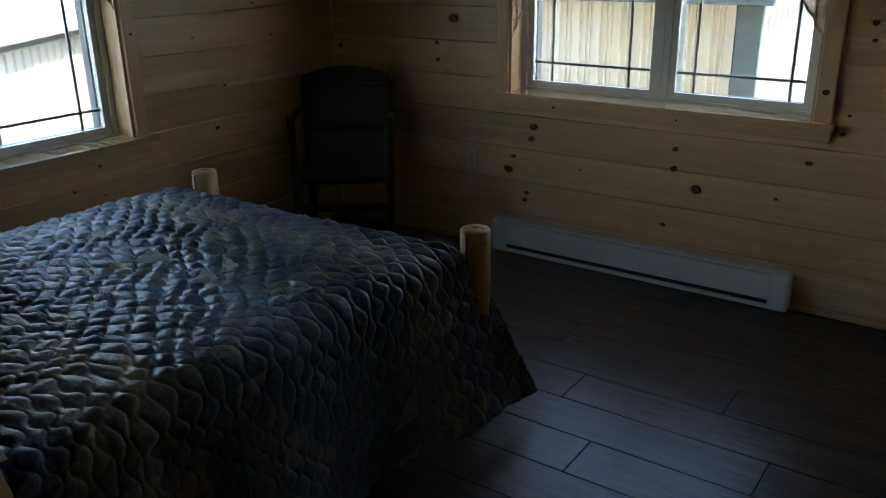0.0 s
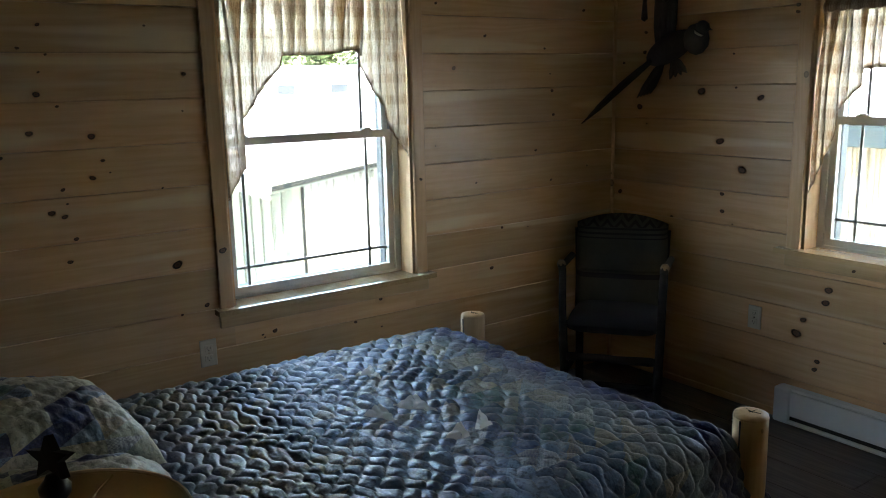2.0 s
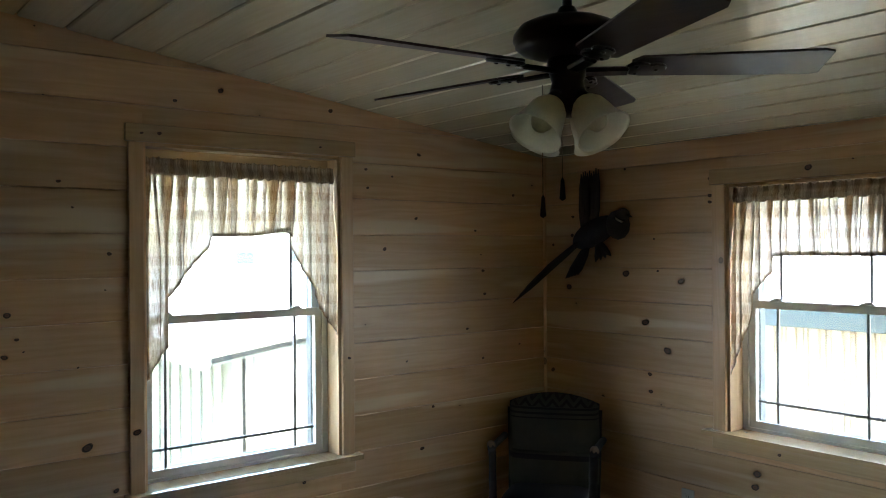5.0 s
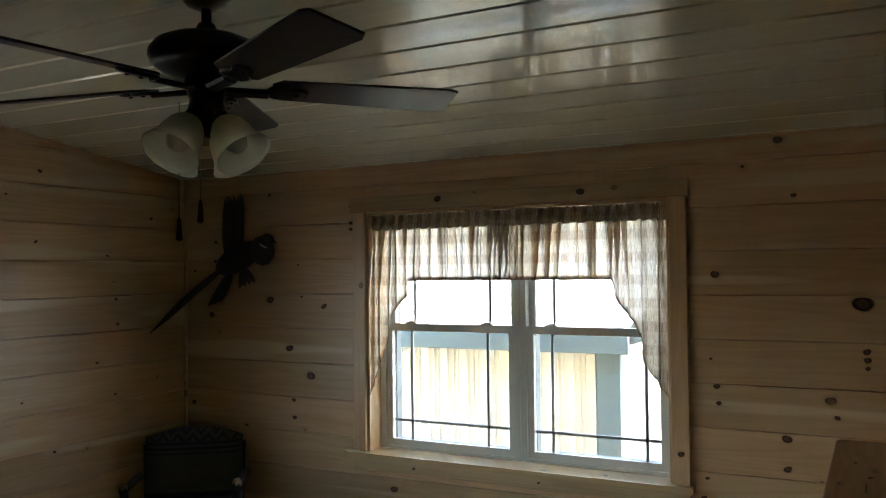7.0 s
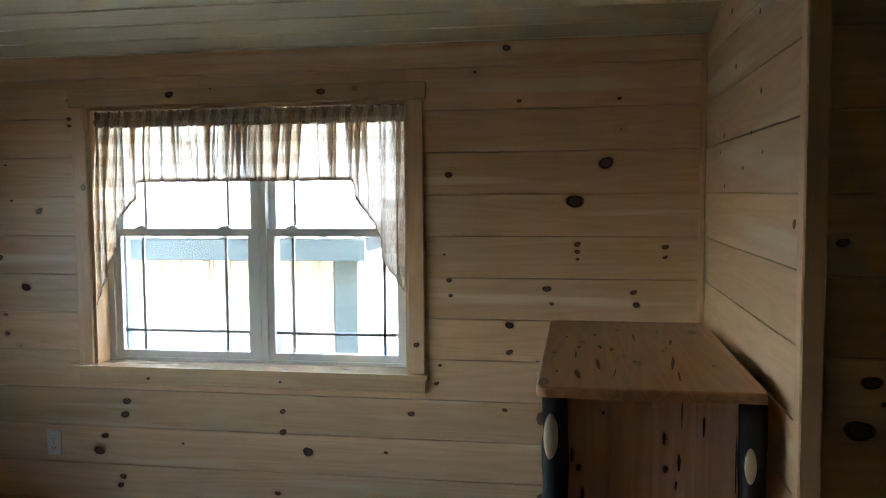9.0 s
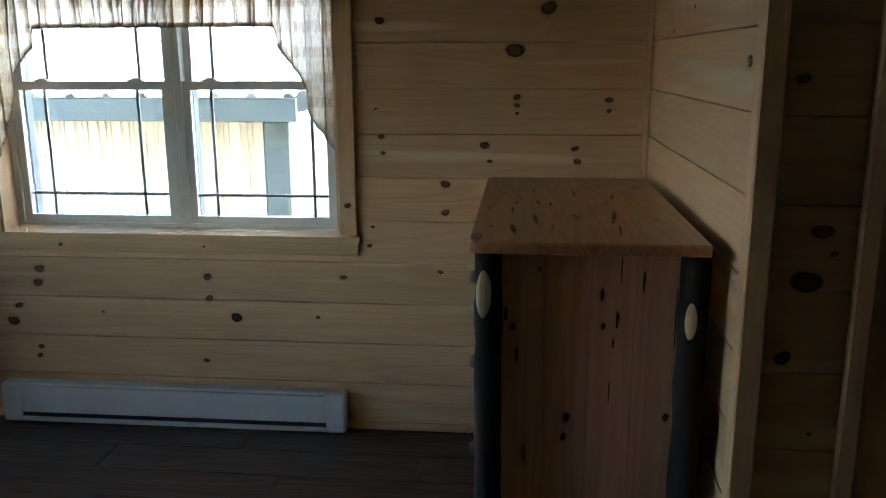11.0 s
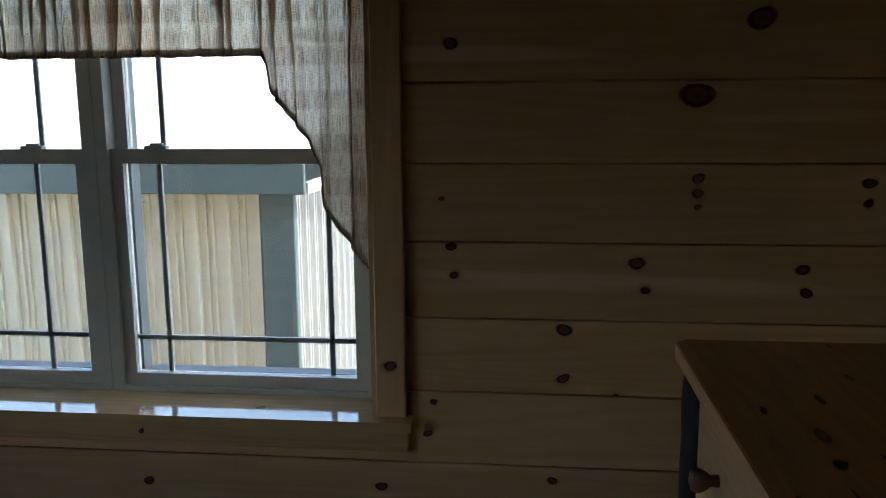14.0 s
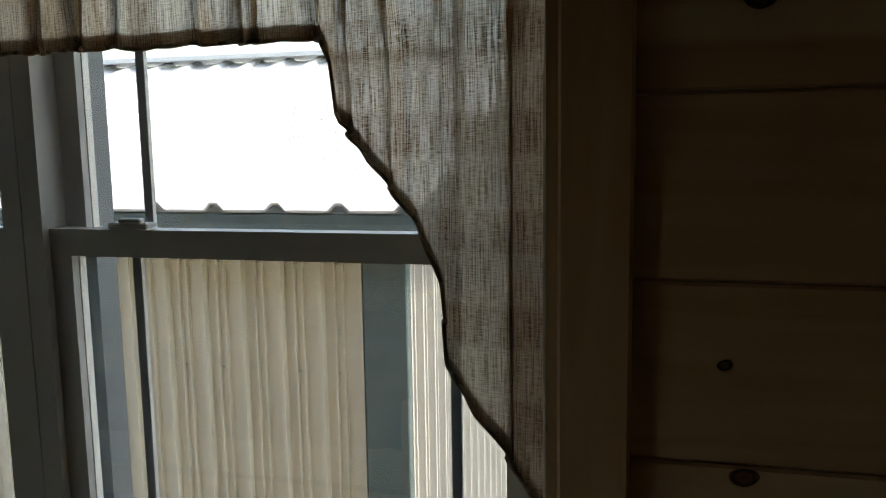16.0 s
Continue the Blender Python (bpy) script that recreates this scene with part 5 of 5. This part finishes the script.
# ---- ceiling fan ----
FX, FY = -1.975, 1.935
FZ = ceil_z(FY)
fan = thing("ceiling_fan", "dark bronze five-blade ceiling fan at rest with frosted lamps", "ceiling fan", (FX, FY, FZ))
part("canopy", add_lathe(bmesh.new(), [(0.001, 0.015), (0.072, 0.012), (0.072, -0.006), (0.064, -0.022), (0.050, -0.040), (0.024, -0.050), (0.001, -0.050)], 32), M_BRONZE, fan, smooth=True)
part("downrod", add_rod(bmesh.new(), (0, 0, -0.045), (0, 0, -0.12), 0.013, 0.013, 16), M_BRONZE, fan, smooth=True)
part("motor_housing", add_lathe(bmesh.new(), [(0.001, -0.085), (0.020, -0.086), (0.030, -0.104), (0.052, -0.116), (0.095, -0.124), (0.126, -0.138), (0.143, -0.160), (0.145, -0.175), (0.138, -0.186), (0.139, -0.192), (0.122, -0.206), (0.090, -0.216), (0.055, -0.222), (0.001, -0.224)], 48), M_BRONZE, fan, "dark bronze motor housing", smooth=True)
part("switch_housing", add_lathe(bmesh.new(), [(0.001, -0.222), (0.052, -0.224), (0.056, -0.24), (0.050, -0.262), (0.042, -0.285), (0.050, -0.320), (0.058, -0.335), (0.058, -0.360), (0.040, -0.375), (0.001, -0.38)], 32), M_BRONZE, fan, smooth=True)
for k in range(5):
    ang = radians(-25 + 72 * k)
    turn = Matrix.Rotation(ang, 4, "Z") @ Matrix.Translation((0, 0, -0.246)) @ Matrix.Rotation(radians(-12), 4, "X")
    bm = bmesh.new()

    def blade_half(t):
        w = 0.056 + 0.018 * t
        if t > 0.96:
            w *= 1 - 0.16 * ((t - 0.96) / 0.04) ** 2
        if t < 0.05:
            w *= 0.6 + 0.4 * t / 0.05
        return w
    rows = []
    for zz in (-0.003, 0.003):
        row = []
        for i in range(21):
            t = i / 20
            x = 0.165 + t * 0.500
            hw = blade_half(t)
            row.append((bm.verts.new(turn @ Vector((x, -hw, zz))), bm.verts.new(turn @ Vector((x, hw, zz)))))
        rows.append(row)
    for i in range(20):
        a, b, c, d = rows[0][i], rows[0][i + 1], rows[1][i], rows[1][i + 1]
        bm.faces.new((a[0], a[1], b[1], b[0]))
        bm.faces.new((c[0], d[0], d[1], c[1]))
        bm.faces.new((a[0], b[0], d[0], c[0]))
        bm.faces.new((a[1], c[1], d[1], b[1]))
    for i in (0, 20):
        bm.faces.new((rows[0][i][0], rows[1][i][0], rows[1][i][1], rows[0][i][1]))
    bl = part("blade", bm, M_BLADE, fan, "dark walnut blade")
    ib = bmesh.new()
    add_box(ib, 0.04, 0.16, -0.019, 0.019, -0.020, -0.006, bevel=0.005)
    add_lathe(ib, [(0.002, -0.013), (0.034, -0.012), (0.038, -0.008), (0.036, -0.004)], 20, (0.185, 0, 0))
    add_lathe(ib, [(0.002, -0.013), (0.026, -0.012), (0.030, -0.008), (0.028, -0.004)], 20, (0.228, 0, 0))
    for q in ((0.178, -0.02), (0.178, 0.02), (0.230, 0.0)):
        add_lathe(ib, [(0.006, -0.012), (0.005, -0.016), (0.001, -0.017)], 8, (q[0], q[1], 0))
    moved(ib, turn)
    part("blade_iron", ib, M_BRONZE, bl, "bronze blade bracket")
for ang in (radians(-90), radians(0), radians(90), radians(180)):
    out = Vector((math.cos(ang), math.sin(ang), 0))
    tilt = Matrix.Rotation(ang, 3, "Z") @ Matrix.Rotation(radians(180 - 38), 3, "Y")
    c = out * 0.055 + Vector((0, 0, -0.345))
    bm = add_lathe(bmesh.new(), [(0.021, -0.005), (0.032, 0.004), (0.045, 0.023), (0.052, 0.050), (0.057, 0.078), (0.068, 0.103), (0.073, 0.111)], 36, c, tilt)
    shd = part("lamp_shade", bm, M_FROST, fan, "frosted white bell glass", smooth=True)
    solidify(shd, 0.003)
    part("socket", add_lathe(bmesh.new(), [(0.001, -0.03), (0.022, -0.028), (0.025, 0.004), (0.001, 0.006)], 16, c, tilt), M_BRONZE, shd, smooth=True)
    part("bulb", add_lathe(bmesh.new(), [(0.012, 0.006), (0.014, 0.03), (0.028, 0.055), (0.030, 0.070), (0.020, 0.090), (0.001, 0.097)], 16, c, tilt), M_FROST, shd, "unlit white bulb", smooth=True)
for dx, dy, drop in ((-0.050, -0.045, 0.645), (-0.010, -0.012, 0.60)):
    bm = add_rod(bmesh.new(), (dx, dy, -0.29), (dx, dy, -drop + 0.06), 0.0011, 0.0011, 5)
    ch = part("pull_chain", bm, M_CHROME, fan, "thin brass pull chain")
    part("chain_pull", add_lathe(bmesh.new(), [(0.001, -drop + 0.062), (0.005, -drop + 0.055), (0.008, -drop + 0.015), (0.009, -drop + 0.006), (0.001, -drop)], 12, (dx, dy, 0)), M_BRONZE, ch, "small dark wooden pull", smooth=True)


# ---- armchair in the corner ----
chair = thing("armchair", "dark rustic log armchair with patterned upholstery, in the corner", "chair", (-3.16, 3.02, 0), math.degrees(math.atan2(0.6, 0.8)))
# local: x to the sitter's left as seen from the front, y towards the back
for sx in (-1, 1):
    bm = add_rod(bmesh.new(), (0.215 * sx, 0.0, 0.0), (0.235 * sx, 0.0, 0.74), 0.021, 0.018, 12, 10, 0.25, sx)
    lg = part("front_post", bm, M_BARK, chair, "bark-covered hickory post", smooth=True)
    part("post_end", add_lathe(bmesh.new(), [(0.02, 0.735), (0.021, 0.75), (0.012, 0.764), (0.001, 0.766)], 14, (0.238 * sx, 0, 0)), plain("worn post end", (0.22, 0.14, 0.08), 0.5, 0, 0.3), lg, "worn cut end", smooth=True)
    bm = add_rod(bmesh.new(), (0.235 * sx, -0.02, 0.735), (0.25 * sx, 0.42, 0.70), 0.017, 0.017, 10, 6, 0.2, sx * 2)
    part("arm", bm, M_BARK, chair, smooth=True)
    bm = add_rod(bmesh.new(), (0.20 * sx, 0.40, 0.0), (0.225 * sx, 0.46, 0.84), 0.021, 0.018, 12, 10, 0.25, sx * 3)
    part("back_post", bm, M_BARK, chair, smooth=True)
    part("side_rung", add_rod(bmesh.new(), (0.21 * sx, 0.0, 0.22), (0.20 * sx, 0.40, 0.20), 0.013, 0.013, 8), M_BARK, chair)
part("front_rail", add_rod(bmesh.new(), (-0.21, 0.0, 0.290), (0.21, 0.0, 0.290), 0.020, 0.020, 12, 12, 0.3, 9), M_BARK, chair, "mottled bark front rail", smooth=True)
part("front_rung", add_rod(bmesh.new(), (-0.21, 0.0, 0.16), (0.21, 0.0, 0.16), 0.014, 0.014, 10), M_BARK, chair)


def cushion(w, h, d, bulge, bow=0.0):
    bm = bmesh.new()
    for sgn in (-1, 1):
        def f(u, v, sgn=sgn):
            a, b = u * 2 - 1, v * 2 - 1
            rim = (max(0.0, 1 - abs(a) ** 5) * max(0.0, 1 - abs(b) ** 5)) ** 0.4
            return Vector((a * w / 2, sgn * (d / 2) * rim - bulge * rim * (sgn < 0), b * h / 2 + bow * (1 - a * a) * max(0.0, b)))
        add_grid(bm, f, 28, 24)
    bmesh.ops.recalc_face_normals(bm, faces=bm.faces)
    return bm


seat = moved(cushion(0.44, 0.46, 0.10, 0.02), Matrix.Translation((0, 0.23, 0.43)) @ Matrix.Rotation(radians(-90 - 4), 4, "X"))
part("seat_cushion", seat, plain("navy upholstery", (0.011, 0.013, 0.020), 0.85, 0, 0.4, 90), chair, "dark navy seat cushion", smooth=True)
n_ = Nodes("woven lodge stripe")
sep_ = n_.add("SeparateXYZ")
n_.link(n_.local(), sep_.inputs[0])
zz_ = sep_.outputs[2]
stripe_ = n_.math("GREATER_THAN", n_.math("SINE", n_.math("MULTIPLY", zz_, 260.0)), 0.2)
inband_ = n_.math("LESS_THAN", n_.math("ABSOLUTE", n_.math("SUBTRACT", zz_, 0.83)), 0.028)
zig_ = n_.math("GREATER_THAN", n_.math("SINE", n_.math("ADD", n_.math("MULTIPLY", zz_, 150.0), n_.math("MULTIPLY", n_.math("PINGPONG", sep_.outputs[0], 0.035), 160.0))), 0.1)
intop_ = n_.math("GREATER_THAN", zz_, 0.86)
low_ = n_.math("LESS_THAN", n_.math("ABSOLUTE", n_.math("SUBTRACT", zz_, 0.62)), 0.012)
base_ = n_.mix(n_.noise(n_.local(), 12.0, 2), (0.030, 0.034, 0.028), (0.075, 0.074, 0.058))
c_ = n_.mix(n_.math("MULTIPLY", inband_, stripe_), base_, (0.014, 0.014, 0.014))
c_ = n_.mix(n_.math("MULTIPLY", intop_, zig_), c_, (0.020, 0.016, 0.014))
c_ = n_.mix(low_, c_, (0.016, 0.016, 0.018))
n_.put(n_.bsdf, Base_Color=c_, Roughness=0.9)
n_.bump(n_.noise(n_.local(), 300.0, 2), 0.4, 0.001)
back = moved(cushion(0.46, 0.40, 0.11, 0.02, 0.05), Matrix.Translation((0, 0.43, 0.675)) @ Matrix.Rotation(radians(-8), 4, "X"))
part("back_cushion", back, n_.mat, chair, "upholstered back with woven stripes", smooth=True)
low = moved(cushion(0.42, 0.20, 0.07, 0.01), Matrix.Translation((0, 0.36, 0.55)) @ Matrix.Rotation(radians(-8), 4, "X"))
part("lumbar_panel", low, n_.mat, chair, "woven lower back panel", smooth=True)


# ---- mounted bird on the wall, as one plain shape ----
def mounted_bird():
    bm = bmesh.new()
    o = Vector((-3.30, YB - 0.10, 1.74))
    body = bmesh.ops.create_icosphere(bm, subdivisions=3, radius=1.0, matrix=Matrix.Translation(o) @ Matrix.Rotation(radians(-24), 4, "Y") @ Matrix.Diagonal((0.15, 0.062, 0.066, 1)))
    bmesh.ops.create_icosphere(bm, subdivisions=2, radius=1.0, matrix=Matrix.Translation(o + Vector((0.17, -0.02, 0.035))) @ Matrix.Diagonal((0.065, 0.055, 0.075, 1)))
    bmesh.ops.create_icosphere(bm, subdivisions=2, radius=0.034, matrix=Matrix.Translation(o + Vector((0.21, -0.03, 0.085))))
    add_rod(bm, o + Vector((0.235, -0.03, 0.082)), o + Vector((0.268, -0.035, 0.070)), 0.010, 0.002, 8)
    first = len(bm.faces)
    add_lathe(bm, [(0.036, -0.006), (0.041, 0.0), (0.038, 0.008)], 18, o + Vector((0.192, -0.026, 0.062)), Matrix.Rotation(radians(35), 3, "Y"))
    bm.faces.ensure_lookup_table()
    for f in bm.faces[first:]:
        f.material_index = 1
    rr = random.Random(5)

    def feather(p0, p1, w, nrm):
        p0, p1 = Vector(p0), Vector(p1)
        side = (p1 - p0).cross(nrm).normalized() * w
        rows = []
        for t, k in ((0, 0.5), (0.3, 1.0), (0.75, 0.8), (1.0, 0.08)):
            c = p0.lerp(p1, t)
            rows.append([bm.verts.new(c + side * k), bm.verts.new(c + nrm * 0.006), bm.verts.new(c - side * k), bm.verts.new(c - nrm * 0.004)])
        for a, b in zip(rows, rows[1:]):
            for j in range(4):
                bm.faces.new((a[j], a[(j + 1) % 4], b[(j + 1) % 4], b[j]))
        bm.faces.new(rows[0][::-1])
        bm.faces.new(rows[-1])
    nrm = Vector((0, -1, 0))
    for i in range(9):
        f = i / 8
        base = o + Vector((-0.09 + 0.10 * f, 0.0 + 0.01 * rr.random(), 0.03))
        feather(base, o + Vector((-0.105 + 0.095 * f, 0.02 + 0.003 * i, 0.285 + 0.035 * f + 0.03 * rr.random())), 0.022, nrm)
    for i in range(6):
        f = i / 5
        feather(o + Vector((-0.08, -0.02 - 0.004 * i, -0.05)), o + Vector((-0.40 - 0.02 * f + 0.12 * (i % 2), -0.10 - 0.02 * i, -0.29 - 0.10 * f + 0.09 * (i % 2))), 0.018, nrm)
    for i in range(5):
        f = i / 4
        feather(o + Vector((-0.03, -0.01, -0.06)), o + Vector((-0.20 + 0.07 * f, 0.0 + 0.004 * i, -0.24 + 0.02 * f)), 0.022, nrm)
    for i in range(4):
        f = i / 3
        feather(o + Vector((0.03, 0.0, -0.05)), o + Vector((-0.01 + 0.10 * f, 0.02, -0.15 + 0.03 * f)), 0.02, nrm)
    ob = solo("mounted_bird", bm, [M_BIRD, M_FRINGE], "dark stuffed bird mount hung on the pine wall", "wall decoration", smooth=True)
    return ob


mounted_bird()


# ---- dresser ----
dresser = thing("dresser", "rustic hickory dresser with bark-covered log corner posts", "dresser", (-0.325, 2.815, 0))
DX0, DX1, DY0, DY1, DT = -0.268, 0.262, -0.525, 0.525, 1.103
nb, tops = 3, []
for i in range(nb):
    x0 = DX0 + (DX1 - DX0) * i / nb
    bm = box(x0 + 0.0001, x0 + (DX1 - DX0) / nb - 0.0001, DY0, DY1, DT - 0.026, DT)
    if i == 0:
        round_off = [e for e in bm.edges if abs(e.verts[0].co.z - e.verts[1].co.z) > 0.02 and e.verts[0].co.x < DX0 + 0.01]
        bmesh.ops.bevel(bm, geom=round_off, offset=0.032, segments=6, profile=0.5, affect="EDGES")
    rim = [e for e in bm.edges if len(e.link_faces) == 2 and abs(e.verts[0].co.z - DT) < 1e-5 and abs(e.verts[1].co.z - DT) < 1e-5 and (abs(abs((e.verts[0].co.y + e.verts[1].co.y) / 2) - DY1) < 0.035 or (i == 0 and (e.verts[0].co.x + e.verts[1].co.x) / 2 < DX0 + 0.03))]
    bmesh.ops.bevel(bm, geom=rim, offset=0.005, segments=2, profile=0.5, affect="EDGES")
    tops.append(part("top_board", bm, M_HICK_TOP, dresser))
crack = bmesh.new()
rim = [crack.verts.new((math.cos(a) * (1 + 0.25 * math.sin(3 * a)) * (0.35 + 0.65 * abs(math.cos(a / 2 + 0.4))), math.sin(a), 0)) for a in (2 * math.pi * i / 16 for i in range(16))]
mid = [crack.verts.new((v.co.x * 0.8, v.co.y * 0.8, 0.0004)) for v in rim]
for i in range(16):
    crack.faces.new((rim[i], rim[(i + 1) % 16], mid[(i + 1) % 16], mid[i]))
crack.faces.new(mid)
CRACK = mesh_of("knot", crack, plain("filled dark crack", (0.020, 0.009, 0.005), 0.5, 0, 0.5, 60))
CRACKS = [(-0.491, 2.819, 0.016, 0.014), (-0.43, 2.825, 0.010, 0.03), (-0.396, 2.795, 0.012, 0.026), (-0.548, 2.47, 0.010, 0.012), (-0.495, 2.445, 0.013, 0.055), (-0.441, 2.577, 0.010, 0.07), (-0.214, 2.933, 0.010, 0.045),
          (-0.32, 2.997, 0.006, 0.07), (-0.241, 2.611, 0.009, 0.09), (-0.342, 2.623, 0.009, 0.012), (-0.441, 3.04, 0.010, 0.02), (-0.242, 2.452, 0.006, 0.06), (-0.564, 2.725, 0.007, 0.010), (-0.50, 2.70, 0.005, 0.06), (-0.40, 2.47, 0.004, 0.05), (-0.53, 2.99, 0.008, 0.015)]
for x, y, a, b in CRACKS:
    ob = new("knot", CRACK)
    ob.parent = tops[min(2, int((x + 0.325 - DX0) / ((DX1 - DX0) / nb)))]
    ob.matrix_basis = Matrix.Translation((x + 0.325, y - 2.815, DT + 0.0002)) @ Matrix.Rotation(krand.uniform(-0.12, 0.12), 4, "Z") @ Matrix.Diagonal((a * 0.62, b, 1, 1))
sides = []
for i in range(4):
    x0, x1 = -0.195 + i * 0.1025, -0.195 + (i + 1) * 0.1025
    sides.append(part("side_board", box(x0 + 0.0001, x1 - 0.0001, DY0 + 0.062, DY0 + 0.082, 0.06, DT - 0.028, bevel=0.0010), M_HICK, dresser))
SIDE_MARKS = [(-0.246, 1.033, 0.003, 0.040), (-0.288, 0.972, 0.007, 0.018), (-0.195, 1.004, 0.006, 0.030), (-0.252, 0.912, 0.007, 0.024), (-0.284, 0.895, 0.010, 0.010), (-0.259, 0.855, 0.005, 0.014), (-0.120, 0.915, 0.003, 0.085), (-0.492, 0.889, 0.012, 0.011), (-0.508, 0.920, 0.008, 0.020), (-0.482, 0.821, 0.008, 0.022), (-0.363, 0.667, 0.014, 0.014), (-0.368, 0.616, 0.012, 0.012), (-0.131, 0.675, 0.014, 0.012), (-0.264, 0.735, 0.003, 0.035), (-0.432, 1.029, 0.006, 0.006)]
for x, z, a, b in SIDE_MARKS:
    ob = new("knot", CRACK)
    ob.parent = sides[max(0, min(3, int((x + 0.325 + 0.195) / 0.1025)))]
    ob.matrix_basis = pose(x + 0.325, DY0 + 0.0616, z, 90, 0, 0) @ Matrix.Diagonal((a * 0.7, b * 0.9, 1, 1))
part("far_side", box(-0.2, 0.2, DY1 - 0.08, DY1 - 0.06, 0.06, DT - 0.028), M_HICK, dresser)
part("back_panel", box(0.20, 0.212, DY0 + 0.07, DY1 - 0.07, 0.06, DT - 0.028), M_HICK, dresser)
for i, (px, py) in enumerate(((-0.222, DY0 + 0.052), (0.240, DY0 + 0.052), (-0.222, DY1 - 0.052), (0.222, DY1 - 0.052))):
    p = part("corner_post", add_rod(bmesh.new(), (px, py, 0), (px, py, DT - 0.027), 0.034, 0.032, 20, 24, 0.16, i + 2), M_BARK, dresser, "dark bark-covered log post", smooth=True)
    if i < 2:
        bmo = bmesh.new()
        zc = DT - (0.128 if i == 0 else 0.180)
        cut = Vector((-0.25 if i == 0 else -0.25, -1, 0)).normalized()
        bmesh.ops.create_icosphere(bmo, subdivisions=3, radius=1.0, matrix=Matrix.Translation(Vector((px, py, zc)) + cut * 0.027) @ Matrix.Rotation(math.atan2(cut.x, -cut.y) * -1, 4, "Z") @ Matrix.Diagonal((0.022 if i == 0 else 0.016, 0.010, 0.062 if i == 0 else 0.046, 1)))
        part("peeled_knot", bmo, M_CUT, p, "pale peeled oval on the bark", smooth=True)
M_KNOB = plain("brown turned wood", (0.13, 0.065, 0.035), 0.4, 0, 0.3, 40)
M_DRAWER = wood("drawer front", (0.50, 0.33, 0.18), (0.34, 0.20, 0.10), 1, rough=0.4)
zs = ((0.85, 1.06), (0.62, 0.835), (0.36, 0.605), (0.10, 0.345))
for z0, z1 in zs:
    dr = part("drawer", box(-0.236, -0.214, DY0 + 0.095, DY1 - 0.095, z0, z1, bevel=0.004), M_DRAWER, dresser)
    for y in (-0.27, 0.27):
        part("knob", add_lathe(bmesh.new(), [(0.001, -0.002), (0.010, 0.0), (0.009, 0.012), (0.015, 0.020), (0.019, 0.030), (0.015, 0.040), (0.001, 0.044)], 16, (-0.236, y, (z0 + z1) / 2), Matrix.Rotation(-math.pi / 2, 3, "Y")), M_KNOB, dr, "brown wooden peg knob", smooth=True)
